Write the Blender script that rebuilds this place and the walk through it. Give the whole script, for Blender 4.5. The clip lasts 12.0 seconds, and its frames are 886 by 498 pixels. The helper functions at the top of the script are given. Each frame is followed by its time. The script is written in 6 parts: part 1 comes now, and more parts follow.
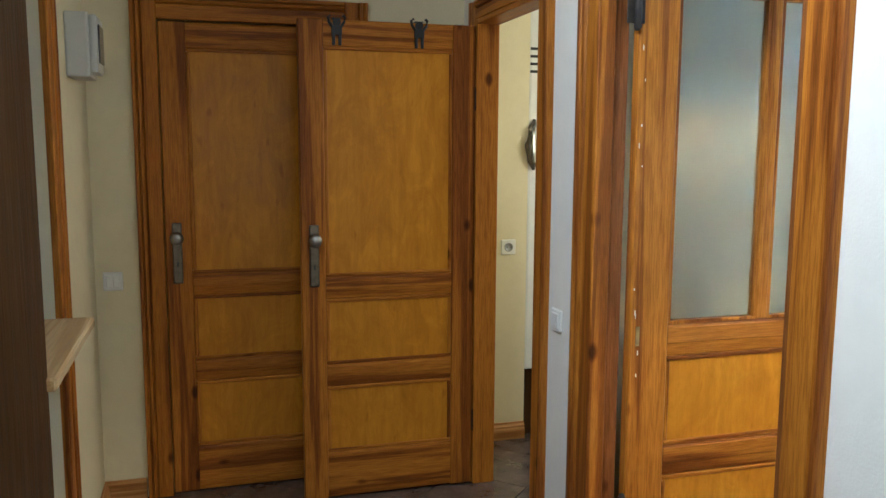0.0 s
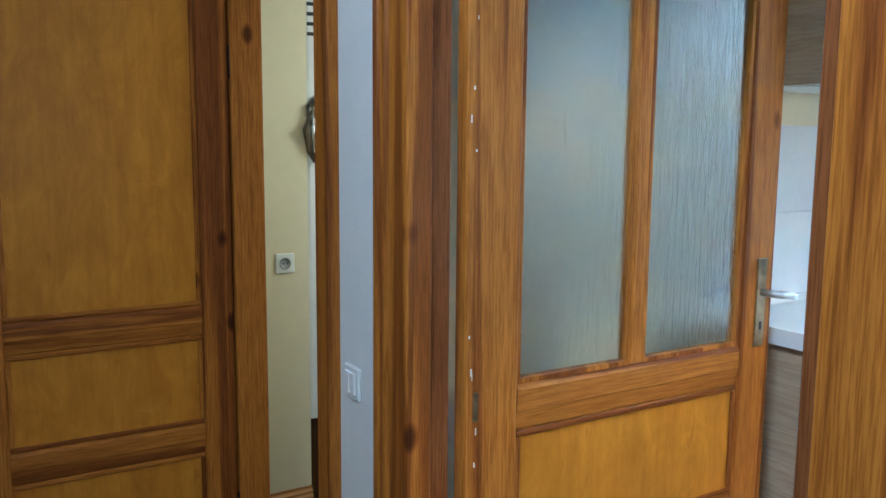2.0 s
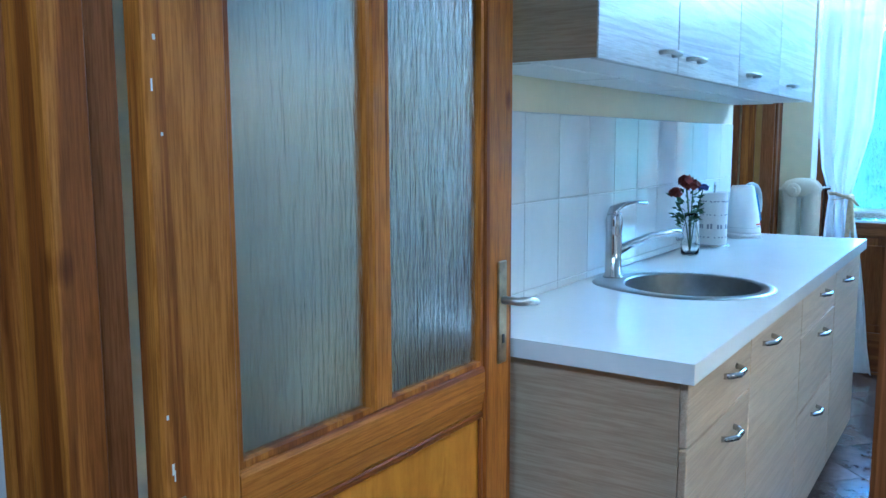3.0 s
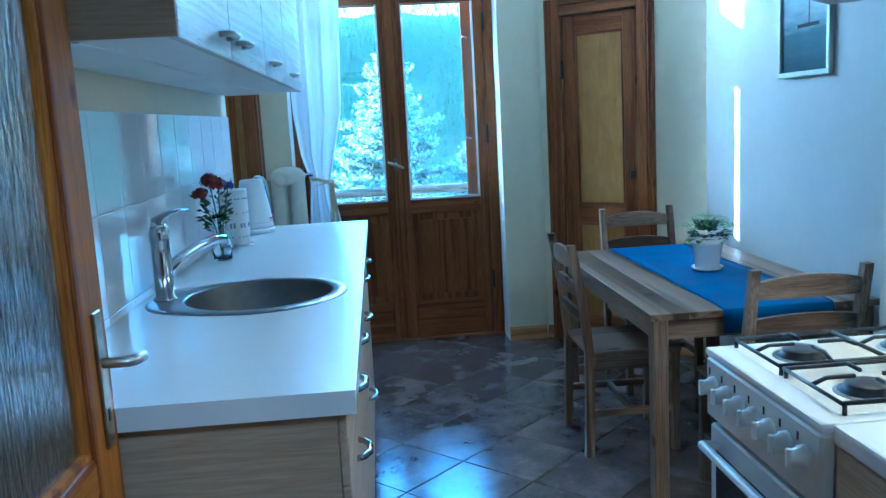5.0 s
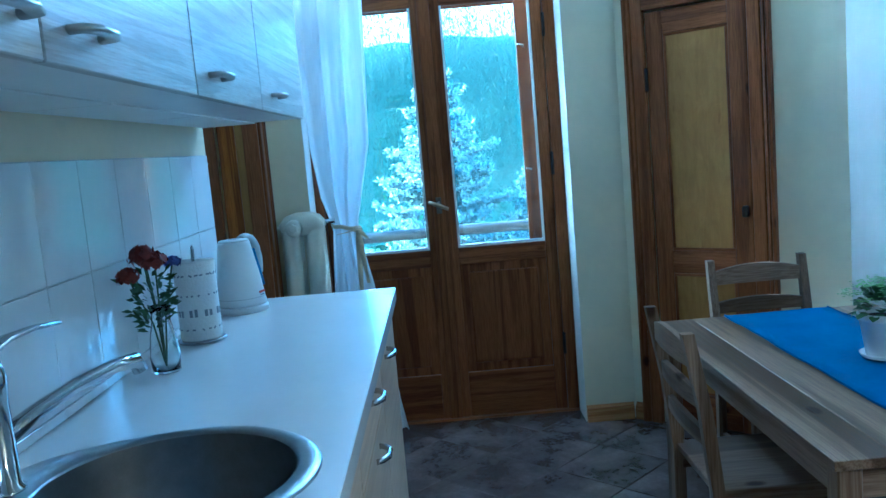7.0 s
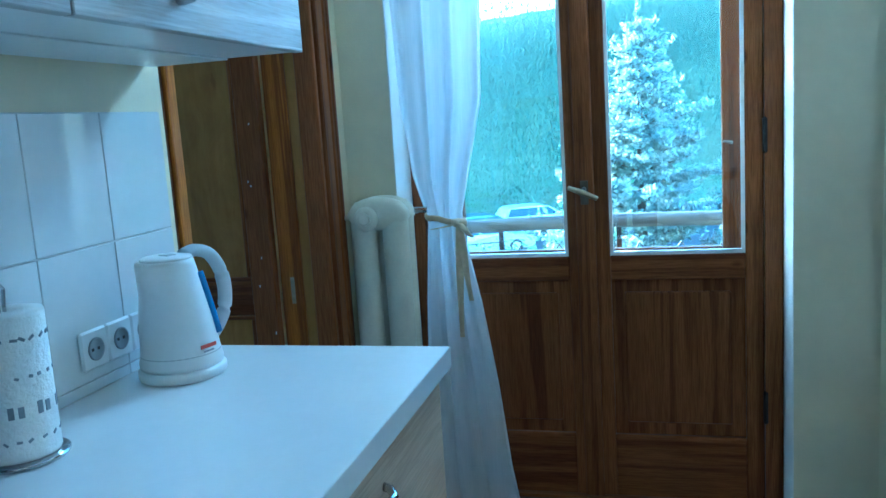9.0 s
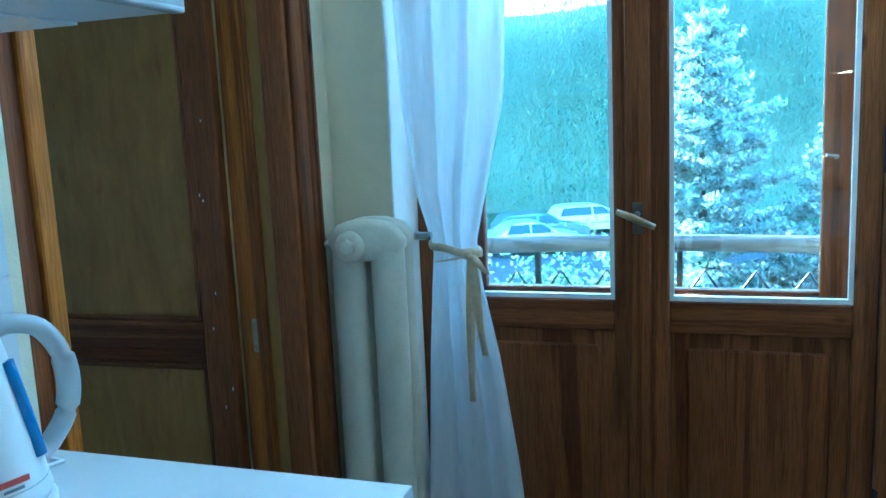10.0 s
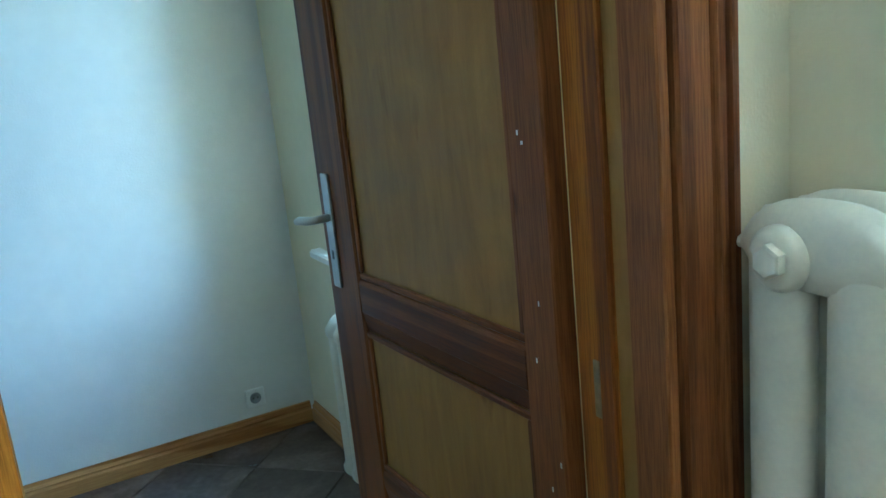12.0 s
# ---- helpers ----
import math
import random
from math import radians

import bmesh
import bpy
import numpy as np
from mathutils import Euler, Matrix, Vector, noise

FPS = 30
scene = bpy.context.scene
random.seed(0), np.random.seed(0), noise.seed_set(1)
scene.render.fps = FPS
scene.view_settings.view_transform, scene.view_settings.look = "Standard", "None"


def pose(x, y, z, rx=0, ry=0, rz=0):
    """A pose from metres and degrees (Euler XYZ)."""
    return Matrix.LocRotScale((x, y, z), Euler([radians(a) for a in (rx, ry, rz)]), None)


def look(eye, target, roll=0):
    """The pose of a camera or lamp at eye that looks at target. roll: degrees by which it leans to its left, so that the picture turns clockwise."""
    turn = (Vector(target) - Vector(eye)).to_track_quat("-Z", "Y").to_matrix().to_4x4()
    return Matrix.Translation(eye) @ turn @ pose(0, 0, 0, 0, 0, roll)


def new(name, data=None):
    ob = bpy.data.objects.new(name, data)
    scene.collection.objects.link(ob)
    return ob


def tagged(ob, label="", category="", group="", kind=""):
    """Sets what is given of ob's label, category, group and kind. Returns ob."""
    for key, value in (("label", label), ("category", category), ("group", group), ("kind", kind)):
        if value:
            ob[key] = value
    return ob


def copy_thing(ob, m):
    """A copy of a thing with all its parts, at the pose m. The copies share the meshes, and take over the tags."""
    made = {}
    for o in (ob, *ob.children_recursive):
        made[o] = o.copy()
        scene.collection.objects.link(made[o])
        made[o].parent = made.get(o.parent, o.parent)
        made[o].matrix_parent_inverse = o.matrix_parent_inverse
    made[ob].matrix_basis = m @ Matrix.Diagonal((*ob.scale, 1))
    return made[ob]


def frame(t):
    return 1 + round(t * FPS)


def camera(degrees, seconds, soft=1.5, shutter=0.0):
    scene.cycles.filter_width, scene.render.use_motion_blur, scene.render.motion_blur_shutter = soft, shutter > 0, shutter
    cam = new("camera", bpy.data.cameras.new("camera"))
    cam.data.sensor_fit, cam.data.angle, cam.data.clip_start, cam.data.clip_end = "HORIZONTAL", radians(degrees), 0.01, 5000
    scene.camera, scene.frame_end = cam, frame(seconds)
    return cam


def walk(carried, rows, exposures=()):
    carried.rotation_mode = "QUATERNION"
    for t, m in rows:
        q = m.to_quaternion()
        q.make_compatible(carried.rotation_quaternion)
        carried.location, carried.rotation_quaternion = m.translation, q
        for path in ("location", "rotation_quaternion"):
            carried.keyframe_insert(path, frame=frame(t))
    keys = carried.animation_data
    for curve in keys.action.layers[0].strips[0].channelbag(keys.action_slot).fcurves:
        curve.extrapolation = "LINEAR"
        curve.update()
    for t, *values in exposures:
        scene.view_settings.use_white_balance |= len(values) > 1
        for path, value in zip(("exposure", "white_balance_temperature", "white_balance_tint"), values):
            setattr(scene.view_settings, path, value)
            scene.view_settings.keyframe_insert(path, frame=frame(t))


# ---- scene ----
cam = camera(56.7, 12.0)
PATH = [
    (0, (0.56, 0.527, 1.484), (1.115, 2.431, 1.229), 0.3),
    (0.5, (0.578, 0.707, 1.47), (1.268, 2.571, 1.24), 0.3),
    (1, (0.656, 0.885, 1.473), (1.477, 2.691, 1.216), -0.2),
    (1.5, (0.805, 1.111, 1.452), (1.697, 2.887, 1.224), 0.1),
    (2, (0.926, 1.362, 1.434), (1.948, 3.062, 1.178), 0.5),
    (2.5, (1.022, 1.639, 1.418), (2.351, 3.12, 1.219), -0.0),
    (3, (1.133, 1.818, 1.407), (2.778, 2.927, 1.152), -0.2),
    (3.5, (1.237, 1.976, 1.408), (3.107, 2.629, 1.138), -0.3),
    (3.7, (1.261, 2.032, 1.414), (3.183, 2.508, 1.132), -0.2),
    (5.3, (1.414, 2.24, 1.432), (3.384, 2.02, 1.171), -3.4),
    (5.5, (1.508, 2.206, 1.455), (3.495, 2.029, 1.307), -3.8),
    (6, (1.774, 2.145, 1.475), (3.768, 2.079, 1.348), -4.5),
    (6.5, (2.077, 2.16, 1.478), (4.071, 2.128, 1.329), -4.6),
    (7, (2.397, 2.119, 1.454), (4.382, 2.115, 1.207), -4.9),
    (8.8, (3.556, 1.889, 1.428), (5.484, 2.308, 1.099), -3.6),
    (9, (3.704, 1.873, 1.431), (5.616, 2.374, 1.127), -3.7),
    (9.5, (4.02, 1.861, 1.42), (5.91, 2.438, 1.112), -2.9),
    (10, (4.371, 1.92, 1.441), (6.246, 2.543, 1.131), -2.6),
    (10.5, (4.711, 1.882, 1.449), (6.478, 2.749, 1.098), -3.1),
    (11, (5.018, 1.945, 1.439), (6.624, 3.062, 1.023), -3.7),
    (11.5, (5.266, 2.062, 1.415), (6.601, 3.481, 0.963), -4.4),
    (12, (5.502, 2.173, 1.405), (6.415, 3.89, 0.936), -5.8),
]
EXPOSURES = [(0, 5.9, 4900, 2), (1.0, 5.85, 4650, 2), (1.5, 5.82, 4450, 2), (2.0, 5.65, 4150, 0), (2.5, 5.35, 3850, -2), (3.6, 5.1, 3550, -4), (5.4, 4.42, 3500, -7), (7.2, 4.27, 3450, -9),
             (9, 4.4, 3650, -12), (10.5, 4.5, 3700, -13), (11.2, 4.6, 4000, -11), (12, 4.95, 4600, -8)]
walk(cam, [(t, look(eye, target, roll)) for t, eye, target, roll in PATH], EXPOSURES)

# ---- world, sun, large lights ----
SUN_FROM = Vector((0.82, 1.0, 0.37)).normalized()
world = bpy.data.worlds.new("sky")
scene.world = world
world.use_nodes = True
wn = world.node_tree.nodes
wsky = wn.new("ShaderNodeTexSky")
wsky.sky_type = 'NISHITA'
wsky.sun_disc = False
wsky.sun_elevation = math.asin(SUN_FROM.z)
wsky.sun_rotation = math.atan2(SUN_FROM.x, SUN_FROM.y)
wsky.air_density, wsky.dust_density, wsky.ozone_density = 1.0, 0.6, 1.0
wn["Background"].inputs["Strength"].default_value = 0.15
world.node_tree.links.new(wsky.outputs[0], wn["Background"].inputs["Color"])

sun_data = bpy.data.lights.new("sun", 'SUN')
sun_data.energy, sun_data.angle, sun_data.color = 3.0, radians(0.6), (1.0, 0.93, 0.82)
sun_ob = new("sun", sun_data)
sun_ob.matrix_world = look(SUN_FROM * 30, (0, 0, 0))


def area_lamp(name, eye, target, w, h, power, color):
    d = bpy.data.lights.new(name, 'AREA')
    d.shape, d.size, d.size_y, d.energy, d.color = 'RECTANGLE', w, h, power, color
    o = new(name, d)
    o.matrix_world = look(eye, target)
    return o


# added fills for hall and side room, next room's window, cooker hood's bulb
# Unseen fill lamps that brighten the hall; no window stands at either place.
area_lamp("hall_end_fill_light", (0.95, -1.93, 1.55), (1.0, 4.0, 1.35), 1.1, 1.5, 0.27, (1.0, 0.86, 0.66))
high_light = area_lamp("hall_high_fill_light", (0.15, 1.65, 2.62), (1.675, 1.95, 1.35), 1.2, 0.7, 0.74, (1.0, 0.91, 0.80))
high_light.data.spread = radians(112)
# Lamp added in the transom opening to strengthen the sky's light.
area_lamp("transom_sky_light", (6.91, 2.107, 2.635), (4.9, 2.0, 1.6), 1.08, 0.5, 1.7, (0.86, 0.94, 1.0))
area_lamp("next_room_window_light", (6.93, 4.12, 1.12), (4.6, 5.0, 1.0), 0.30, 0.55, 0.45, (0.85, 0.93, 1.0))
# Fill lamp added for the side room, set before a closed wall.
area_lamp("side_room_fill_light", (3.17, 3.62, 1.7), (1.9, 4.1, 1.2), 0.5, 0.8, 0.42, (1.0, 0.80, 0.52))
hood_bulb = bpy.data.lights.new("hood_bulb_light", 'SPOT')
hood_bulb.energy, hood_bulb.color, hood_bulb.shadow_soft_size = 1.0, (1.0, 0.72, 0.42), 0.02
hood_bulb.spot_size = radians(150)
new("hood_bulb_light", hood_bulb).matrix_world = look((2.90, 1.10, 1.60), (2.90, 1.10, 0.9))


# ---- materials ----
def material(name, rough=0.5, metal=0.0):
    m = bpy.data.materials.new(name)
    m.use_nodes = True
    b = m.node_tree.nodes["Principled BSDF"]
    b.inputs["Roughness"].default_value = rough
    b.inputs["Metallic"].default_value = metal
    return m, m.node_tree.nodes, m.node_tree.links, b


def ramp(n, stops):
    r = n.new("ShaderNodeValToRGB")
    while len(r.color_ramp.elements) < len(stops):
        r.color_ramp.elements.new(0.5)
    for e, (p, c) in zip(r.color_ramp.elements, stops):
        e.position, e.color = p, (*c, 1)
    return r


def coords(n, l, scale, random_shift=True):
    tc = n.new("ShaderNodeTexCoord")
    mp = n.new("ShaderNodeMapping")
    mp.inputs["Scale"].default_value = scale
    l.new(tc.outputs["Object"], mp.inputs["Vector"])
    if random_shift:
        oi = n.new("ShaderNodeObjectInfo")
        mul = n.new("ShaderNodeMath")
        mul.operation = 'MULTIPLY'
        mul.inputs[1].default_value = 37.0
        l.new(oi.outputs["Random"], mul.inputs[0])
        cx = n.new("ShaderNodeCombineXYZ")
        for i in range(3):
            l.new(mul.outputs[0], cx.inputs[i])
        l.new(cx.outputs[0], mp.inputs["Location"])
    return mp.outputs["Vector"]


def noise_node(n, l, vec, scale, detail=4.0, rough=0.55, dist=0.0):
    t = n.new("ShaderNodeTexNoise")
    t.inputs["Scale"].default_value = scale
    t.inputs["Detail"].default_value = detail
    t.inputs["Roughness"].default_value = rough
    t.inputs["Distortion"].default_value = dist
    l.new(vec, t.inputs["Vector"])
    return t


def mixer(n, l, fac, a, b, kind='MIX'):
    m = n.new("ShaderNodeMix")
    m.data_type, m.blend_type = 'RGBA', kind
    for sock, v in ((m.inputs[0], fac), (m.inputs[6], a), (m.inputs[7], b)):
        if isinstance(v, bpy.types.NodeSocket):
            l.new(v, sock)
        elif isinstance(v, (int, float)):
            sock.default_value = v
        else:
            sock.default_value = (*v, 1)
    return m.outputs[2]


def bump(n, l, b, height, strength, distance=0.01):
    p = n.new("ShaderNodeBump")
    p.inputs["Strength"].default_value = strength
    p.inputs["Distance"].default_value = distance
    l.new(height, p.inputs["Height"])
    l.new(p.outputs["Normal"], b.inputs["Normal"])


def plain(name, color, rough=0.5, metal=0.0, vary=0.08, scale=6.0, bumpy=0.0, bump_scale=60.0):
    """Paint, plaster, cloth, metal: one colour, cloudy at a large and a fine scale."""
    m, n, l, b = material(name, rough, metal)
    v = coords(n, l, (1, 1, 1))
    big = noise_node(n, l, v, scale, 3)
    fine = noise_node(n, l, v, scale * 14, 4)
    dark = tuple(c * (1 - vary * 1.6) for c in color)
    lite = tuple(min(1, c * (1 + vary)) for c in color)
    r = ramp(n, [(0.3, dark), (0.7, lite)])
    l.new(big.outputs["Fac"], r.inputs[0])
    r2 = ramp(n, [(0.35, (1 - vary,) * 3), (0.65, (1, 1, 1))])
    l.new(fine.outputs["Fac"], r2.inputs[0])
    l.new(mixer(n, l, 1.0, r.outputs[0], r2.outputs[0], 'MULTIPLY'), b.inputs["Base Color"])
    if bumpy:
        bump(n, l, b, noise_node(n, l, v, bump_scale, 5).outputs["Fac"], bumpy, 0.004)
    return m


def wood(name, light, dark, axis, rough=0.42, ring=15.0, knots=True, stretch=0.035, wear=0.25):
    """Sawn wood with its grain along an axis: rings, fine fibres, knots and rubbed spots."""
    m, n, l, b = material(name, rough)
    b.inputs["Specular IOR Level"].default_value = 0.18
    s = [1.0, 1.0, 1.0]
    s["xyz".index(axis)] = stretch
    v = coords(n, l, s)
    rings = noise_node(n, l, v, ring * 0.8 if knots else ring, 3, 0.45 if knots else 0.5, 1.1 if knots else 0.7)
    wave = n.new("ShaderNodeMath")
    wave.operation = 'SINE'
    k = n.new("ShaderNodeMath")
    k.operation = 'MULTIPLY'
    k.inputs[1].default_value = 18.0 if knots else 42.0
    l.new(rings.outputs["Fac"], k.inputs[0])
    l.new(k.outputs[0], wave.inputs[0])
    deep = tuple((0.85 if knots else 1.0) * a for a in dark)
    r = ramp(n, [(0.0, deep), (0.16, dark), (0.5, tuple(0.3 * a + 0.7 * c for a, c in zip(dark, light))), (1.0, light)])
    half = n.new("ShaderNodeMath")
    half.operation = 'MULTIPLY_ADD'
    half.inputs[1].default_value, half.inputs[2].default_value = 0.5, 0.5
    l.new(wave.outputs[0], half.inputs[0])
    l.new(half.outputs[0], r.inputs[0])
    fib = noise_node(n, l, v, ring * 22, 5, 0.65)
    fr = ramp(n, [(0.39, (0.55, 0.46, 0.39)), (0.58, (1.1, 1.1, 1.1))])
    l.new(fib.outputs["Fac"], fr.inputs[0])
    col = mixer(n, l, 0.75 if knots else 0.35, r.outputs[0], fr.outputs[0], 'MULTIPLY')
    tone = noise_node(n, l, v, 4.0 if knots else 1.6, 3)
    low = (0.70, 0.63, 0.56) if knots else (0.80, 0.78, 0.74)
    tr = ramp(n, [(0.33, low), (0.66, (1.1, 1.1, 1.1))])
    l.new(tone.outputs["Fac"], tr.inputs[0])
    col = mixer(n, l, 0.8, col, tr.outputs[0], 'MULTIPLY')
    if knots:
        s2 = [1.0, 1.0, 1.0]
        s2["xyz".index(axis)] = 0.55
        kv = coords(n, l, s2)
        vo = n.new("ShaderNodeTexVoronoi")
        vo.inputs["Scale"].default_value = 6.0
        vo.inputs["Randomness"].default_value = 1.0
        l.new(kv, vo.inputs["Vector"])
        kr = ramp(n, [(0.0, (0.10, 0.055, 0.035)), (0.06, (0.17, 0.095, 0.06)), (0.085, (0.5, 0.4, 0.33)), (0.12, (1, 1, 1))])
        l.new(vo.outputs["Distance"], kr.inputs[0])
        col = mixer(n, l, 0.9, col, kr.outputs[0], 'MULTIPLY')
    l.new(col, b.inputs["Base Color"])
    rr = ramp(n, [(0.3, (rough - 0.1,) * 3), (0.7, (rough + wear * 0.6,) * 3)])
    l.new(fib.outputs["Fac"], rr.inputs[0])
    l.new(rr.outputs[0], b.inputs["Roughness"])
    bump(n, l, b, fib.outputs["Fac"], 0.18, 0.002)
    return m


def plywood(name, light, dark, rough):
    """Varnished veneer: cloudy blotches, faint upright figure and small scuffs."""
    m, n, l, b = material(name, rough)
    b.inputs["Specular IOR Level"].default_value = 0.22
    v = coords(n, l, (1, 1, 0.55))
    cloud = noise_node(n, l, v, 9.0, 6, 0.68, 1.2)
    r = ramp(n, [(0.32, dark), (0.52, tuple(0.5 * (a + c) for a, c in zip(light, dark))), (0.68, light)])
    l.new(cloud.outputs["Fac"], r.inputs[0])
    fig = noise_node(n, l, coords(n, l, (1, 1, 0.12)), 42.0, 4, 0.6, 0.5)
    fr = ramp(n, [(0.34, (0.84, 0.80, 0.74)), (0.6, (1.04, 1.04, 1.04))])
    l.new(fig.outputs["Fac"], fr.inputs[0])
    col = mixer(n, l, 0.75, r.outputs[0], fr.outputs[0], 'MULTIPLY')
    mark = noise_node(n, l, coords(n, l, (1, 1, 0.3)), 26.0, 2, 0.4)
    mr = ramp(n, [(0.24, (0.62, 0.5, 0.4)), (0.31, (1, 1, 1))])
    l.new(mark.outputs["Fac"], mr.inputs[0])
    l.new(mixer(n, l, 0.6, col, mr.outputs[0], 'MULTIPLY'), b.inputs["Base Color"])
    rr = ramp(n, [(0.3, (rough - 0.06,) * 3), (0.7, (rough + 0.12,) * 3)])
    l.new(cloud.outputs["Fac"], rr.inputs[0])
    l.new(rr.outputs[0], b.inputs["Roughness"])
    bump(n, l, b, fig.outputs["Fac"], 0.08, 0.002)
    return m


PINE_L, PINE_D = (0.47, 0.190, 0.017), (0.255, 0.083, 0.010)
pine = {a: wood("stained_pine_" + a, PINE_L, PINE_D, a) for a in "xyz"}
# Darker copies of the pine and plywood, coloured for kitchen-side shade.
shaded_pine = {a: wood("stained_pine_in_shade_" + a, (0.24, 0.092, 0.024), (0.15, 0.052, 0.014), a) for a in "xyz"}
shaded_ply = plywood("plywood_in_shade", (0.37, 0.20, 0.045), (0.285, 0.147, 0.030), 0.42)
nickel = plain("tarnished_nickel", (0.17, 0.145, 0.11), 0.33, 0.9, 0.15, 40)
birch_ply = plywood("varnished_plywood", (0.60, 0.268, 0.011), (0.44, 0.176, 0.007), 0.34)
oak_x = wood("bleached_oak_laminate", (0.60, 0.48, 0.34), (0.55, 0.43, 0.30), 'x', 0.45, 10.0, False, 0.04)
oak_y = wood("bleached_oak_side", (0.55, 0.43, 0.29), (0.51, 0.39, 0.26), 'y', 0.45, 10.0, False, 0.04)
white_grain = wood("white_wood_grain_foil", (0.73, 0.73, 0.72), (0.55, 0.55, 0.55), 'x', 0.36, 12.0, False, 0.05, 0.1)
table_wood = {a: wood("antique_stained_pine_" + a, (0.30, 0.215, 0.14), (0.15, 0.10, 0.06), a, 0.38, 8.0) for a in "xyz"}
shelf_wood = wood("bare_spruce", (0.62, 0.44, 0.22), (0.5, 0.32, 0.14), 'y', 0.5, 9.0, False)
dark_wood = wood("dark_brown_door", (0.060, 0.027, 0.007), (0.038, 0.016, 0.004), 'z', 0.5, 8.0, False)
grey_wood = wood("weathered_rail_wood", (0.20, 0.18, 0.155), (0.12, 0.105, 0.09), 'y', 0.75, 9.0, False)
skirting_wood = {a: wood("skirting_pine_" + a, (0.50, 0.27, 0.09), (0.33, 0.15, 0.04), a, 0.4, 9.0, False) for a in "xy"}

wall_paint = plain("cream_wall_paint", (0.76, 0.685, 0.47), 0.75, 0, 0.03, 1.5, 0.25, 160)
white_paint = plain("off_white_wall_paint", (0.80, 0.785, 0.74), 0.75, 0, 0.03, 1.5, 0.25, 160)
# Same off-white, darkened so the south walls look less lit.
shaded_paint = plain("off_white_paint_shaded", (0.50, 0.49, 0.445), 0.75, 0, 0.03, 1.5, 0.25, 160)
ceiling_paint = plain("white_ceiling_paint", (0.82, 0.81, 0.78), 0.8, 0, 0.03, 2.0)
radiator_enamel = plain("cream_radiator_enamel", (0.74, 0.69, 0.54), 0.3, 0, 0.05, 8.0, 0.15, 40)
worktop_white = plain("white_laminate_worktop", (0.80, 0.79, 0.77), 0.22, 0, 0.02, 3.0, 0.05, 120)
tile_white = plain("glossy_white_tile", (0.70, 0.70, 0.69), 0.06, 0, 0.02, 3.0)
grout = plain("pale_grout", (0.72, 0.71, 0.68), 0.85, 0, 0.12, 8.0)
dark_grout = plain("dark_floor_grout", (0.085, 0.07, 0.06), 0.9, 0, 0.15, 8.0)
plastic_white = plain("white_plastic", (0.82, 0.82, 0.80), 0.28, 0, 0.02)
plastic_grey = plain("light_grey_plastic", (0.52, 0.53, 0.53), 0.42, 0, 0.03)
socket_grey = plain("grey_socket_recess", (0.33, 0.34, 0.35), 0.4, 0, 0.03)
smoke = plain("smoked_plastic", (0.05, 0.05, 0.055), 0.15, 0, 0.05)
chrome = plain("chrome", (0.52, 0.52, 0.53), 0.09, 1.0, 0.05, 20)
light_steel = plain("pale_brushed_metal", (0.62, 0.61, 0.58), 0.36, 0.9, 0.06, 30)
# Darker steel for the bowl, its deep shade put into the colour.
shaded_steel = plain("satin_steel_shaded", (0.22, 0.22, 0.22), 0.42, 1.0, 0.08, 30)
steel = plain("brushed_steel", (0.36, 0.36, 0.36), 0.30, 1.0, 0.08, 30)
old_brass = plain("worn_brass", (0.42, 0.33, 0.19), 0.35, 1.0, 0.18, 40)
dark_iron = plain("dark_iron", (0.045, 0.04, 0.038), 0.5, 0.6, 0.2, 40)
black_rubber = plain("black_enamel", (0.02, 0.02, 0.022), 0.35, 0, 0.1)
hook_black = plain("black_cast_metal", (0.025, 0.025, 0.027), 0.45, 0.3, 0.1)
stove_white = plain("white_stove_enamel", (0.72, 0.70, 0.66), 0.25, 0, 0.03)
stove_cream = plain("cream_hob_enamel", (0.70, 0.64, 0.52), 0.22, 0, 0.04)
hood_silver = plain("silver_lacquer", (0.55, 0.56, 0.57), 0.35, 0.6, 0.04)
oven_glass = plain("dark_oven_glass", (0.015, 0.015, 0.018), 0.06, 0, 0.02)
blue_cloth = plain("blue_woven_cotton", (0.025, 0.11, 0.30), 0.85, 0, 0.12, 5.0, 0.5, 420)
blue_panel = plain("blue_display_panel", (0.03, 0.12, 0.42), 0.2, 0, 0.05)
blue_panel.node_tree.nodes["Principled BSDF"].inputs["Emission Color"].default_value = (0.08, 0.28, 1.0, 1)
blue_panel.node_tree.nodes["Principled BSDF"].inputs["Emission Strength"].default_value = 0.012
ribbon_cream = plain("cream_ribbon", (0.62, 0.50, 0.30), 0.6, 0, 0.1, 30)
rose_red = plain("dark_red_petal", (0.22, 0.028, 0.012), 0.6, 0, 0.3, 60)
blue_petal = plain("violet_blue_petal", (0.12, 0.12, 0.42), 0.6, 0, 0.2, 60)
stem_green = plain("flower_stem_green", (0.07, 0.13, 0.04), 0.55, 0, 0.2, 60)
pot_leaf = plain("bright_green_leaf", (0.075, 0.15, 0.04), 0.5, 0, 0.25, 40)
pot_flower = plain("pale_yellow_green_blossom", (0.23, 0.37, 0.11), 0.6, 0, 0.15, 60)
soil = plain("potting_soil", (0.03, 0.022, 0.016), 0.95, 0, 0.3, 40, 0.6, 90)
white_ceramic = plain("white_glazed_ceramic", (0.80, 0.80, 0.78), 0.18, 0, 0.03)
paper = plain("quilted_kitchen_paper", (0.84, 0.83, 0.80), 0.9, 0, 0.03, 9, 0.6, 130)
print_grey = plain("grey_printed_band", (0.30, 0.32, 0.36), 0.9, 0, 0.1, 30)
print_red = plain("red_printed_mark", (0.5, 0.08, 0.05), 0.5, 0, 0.05)
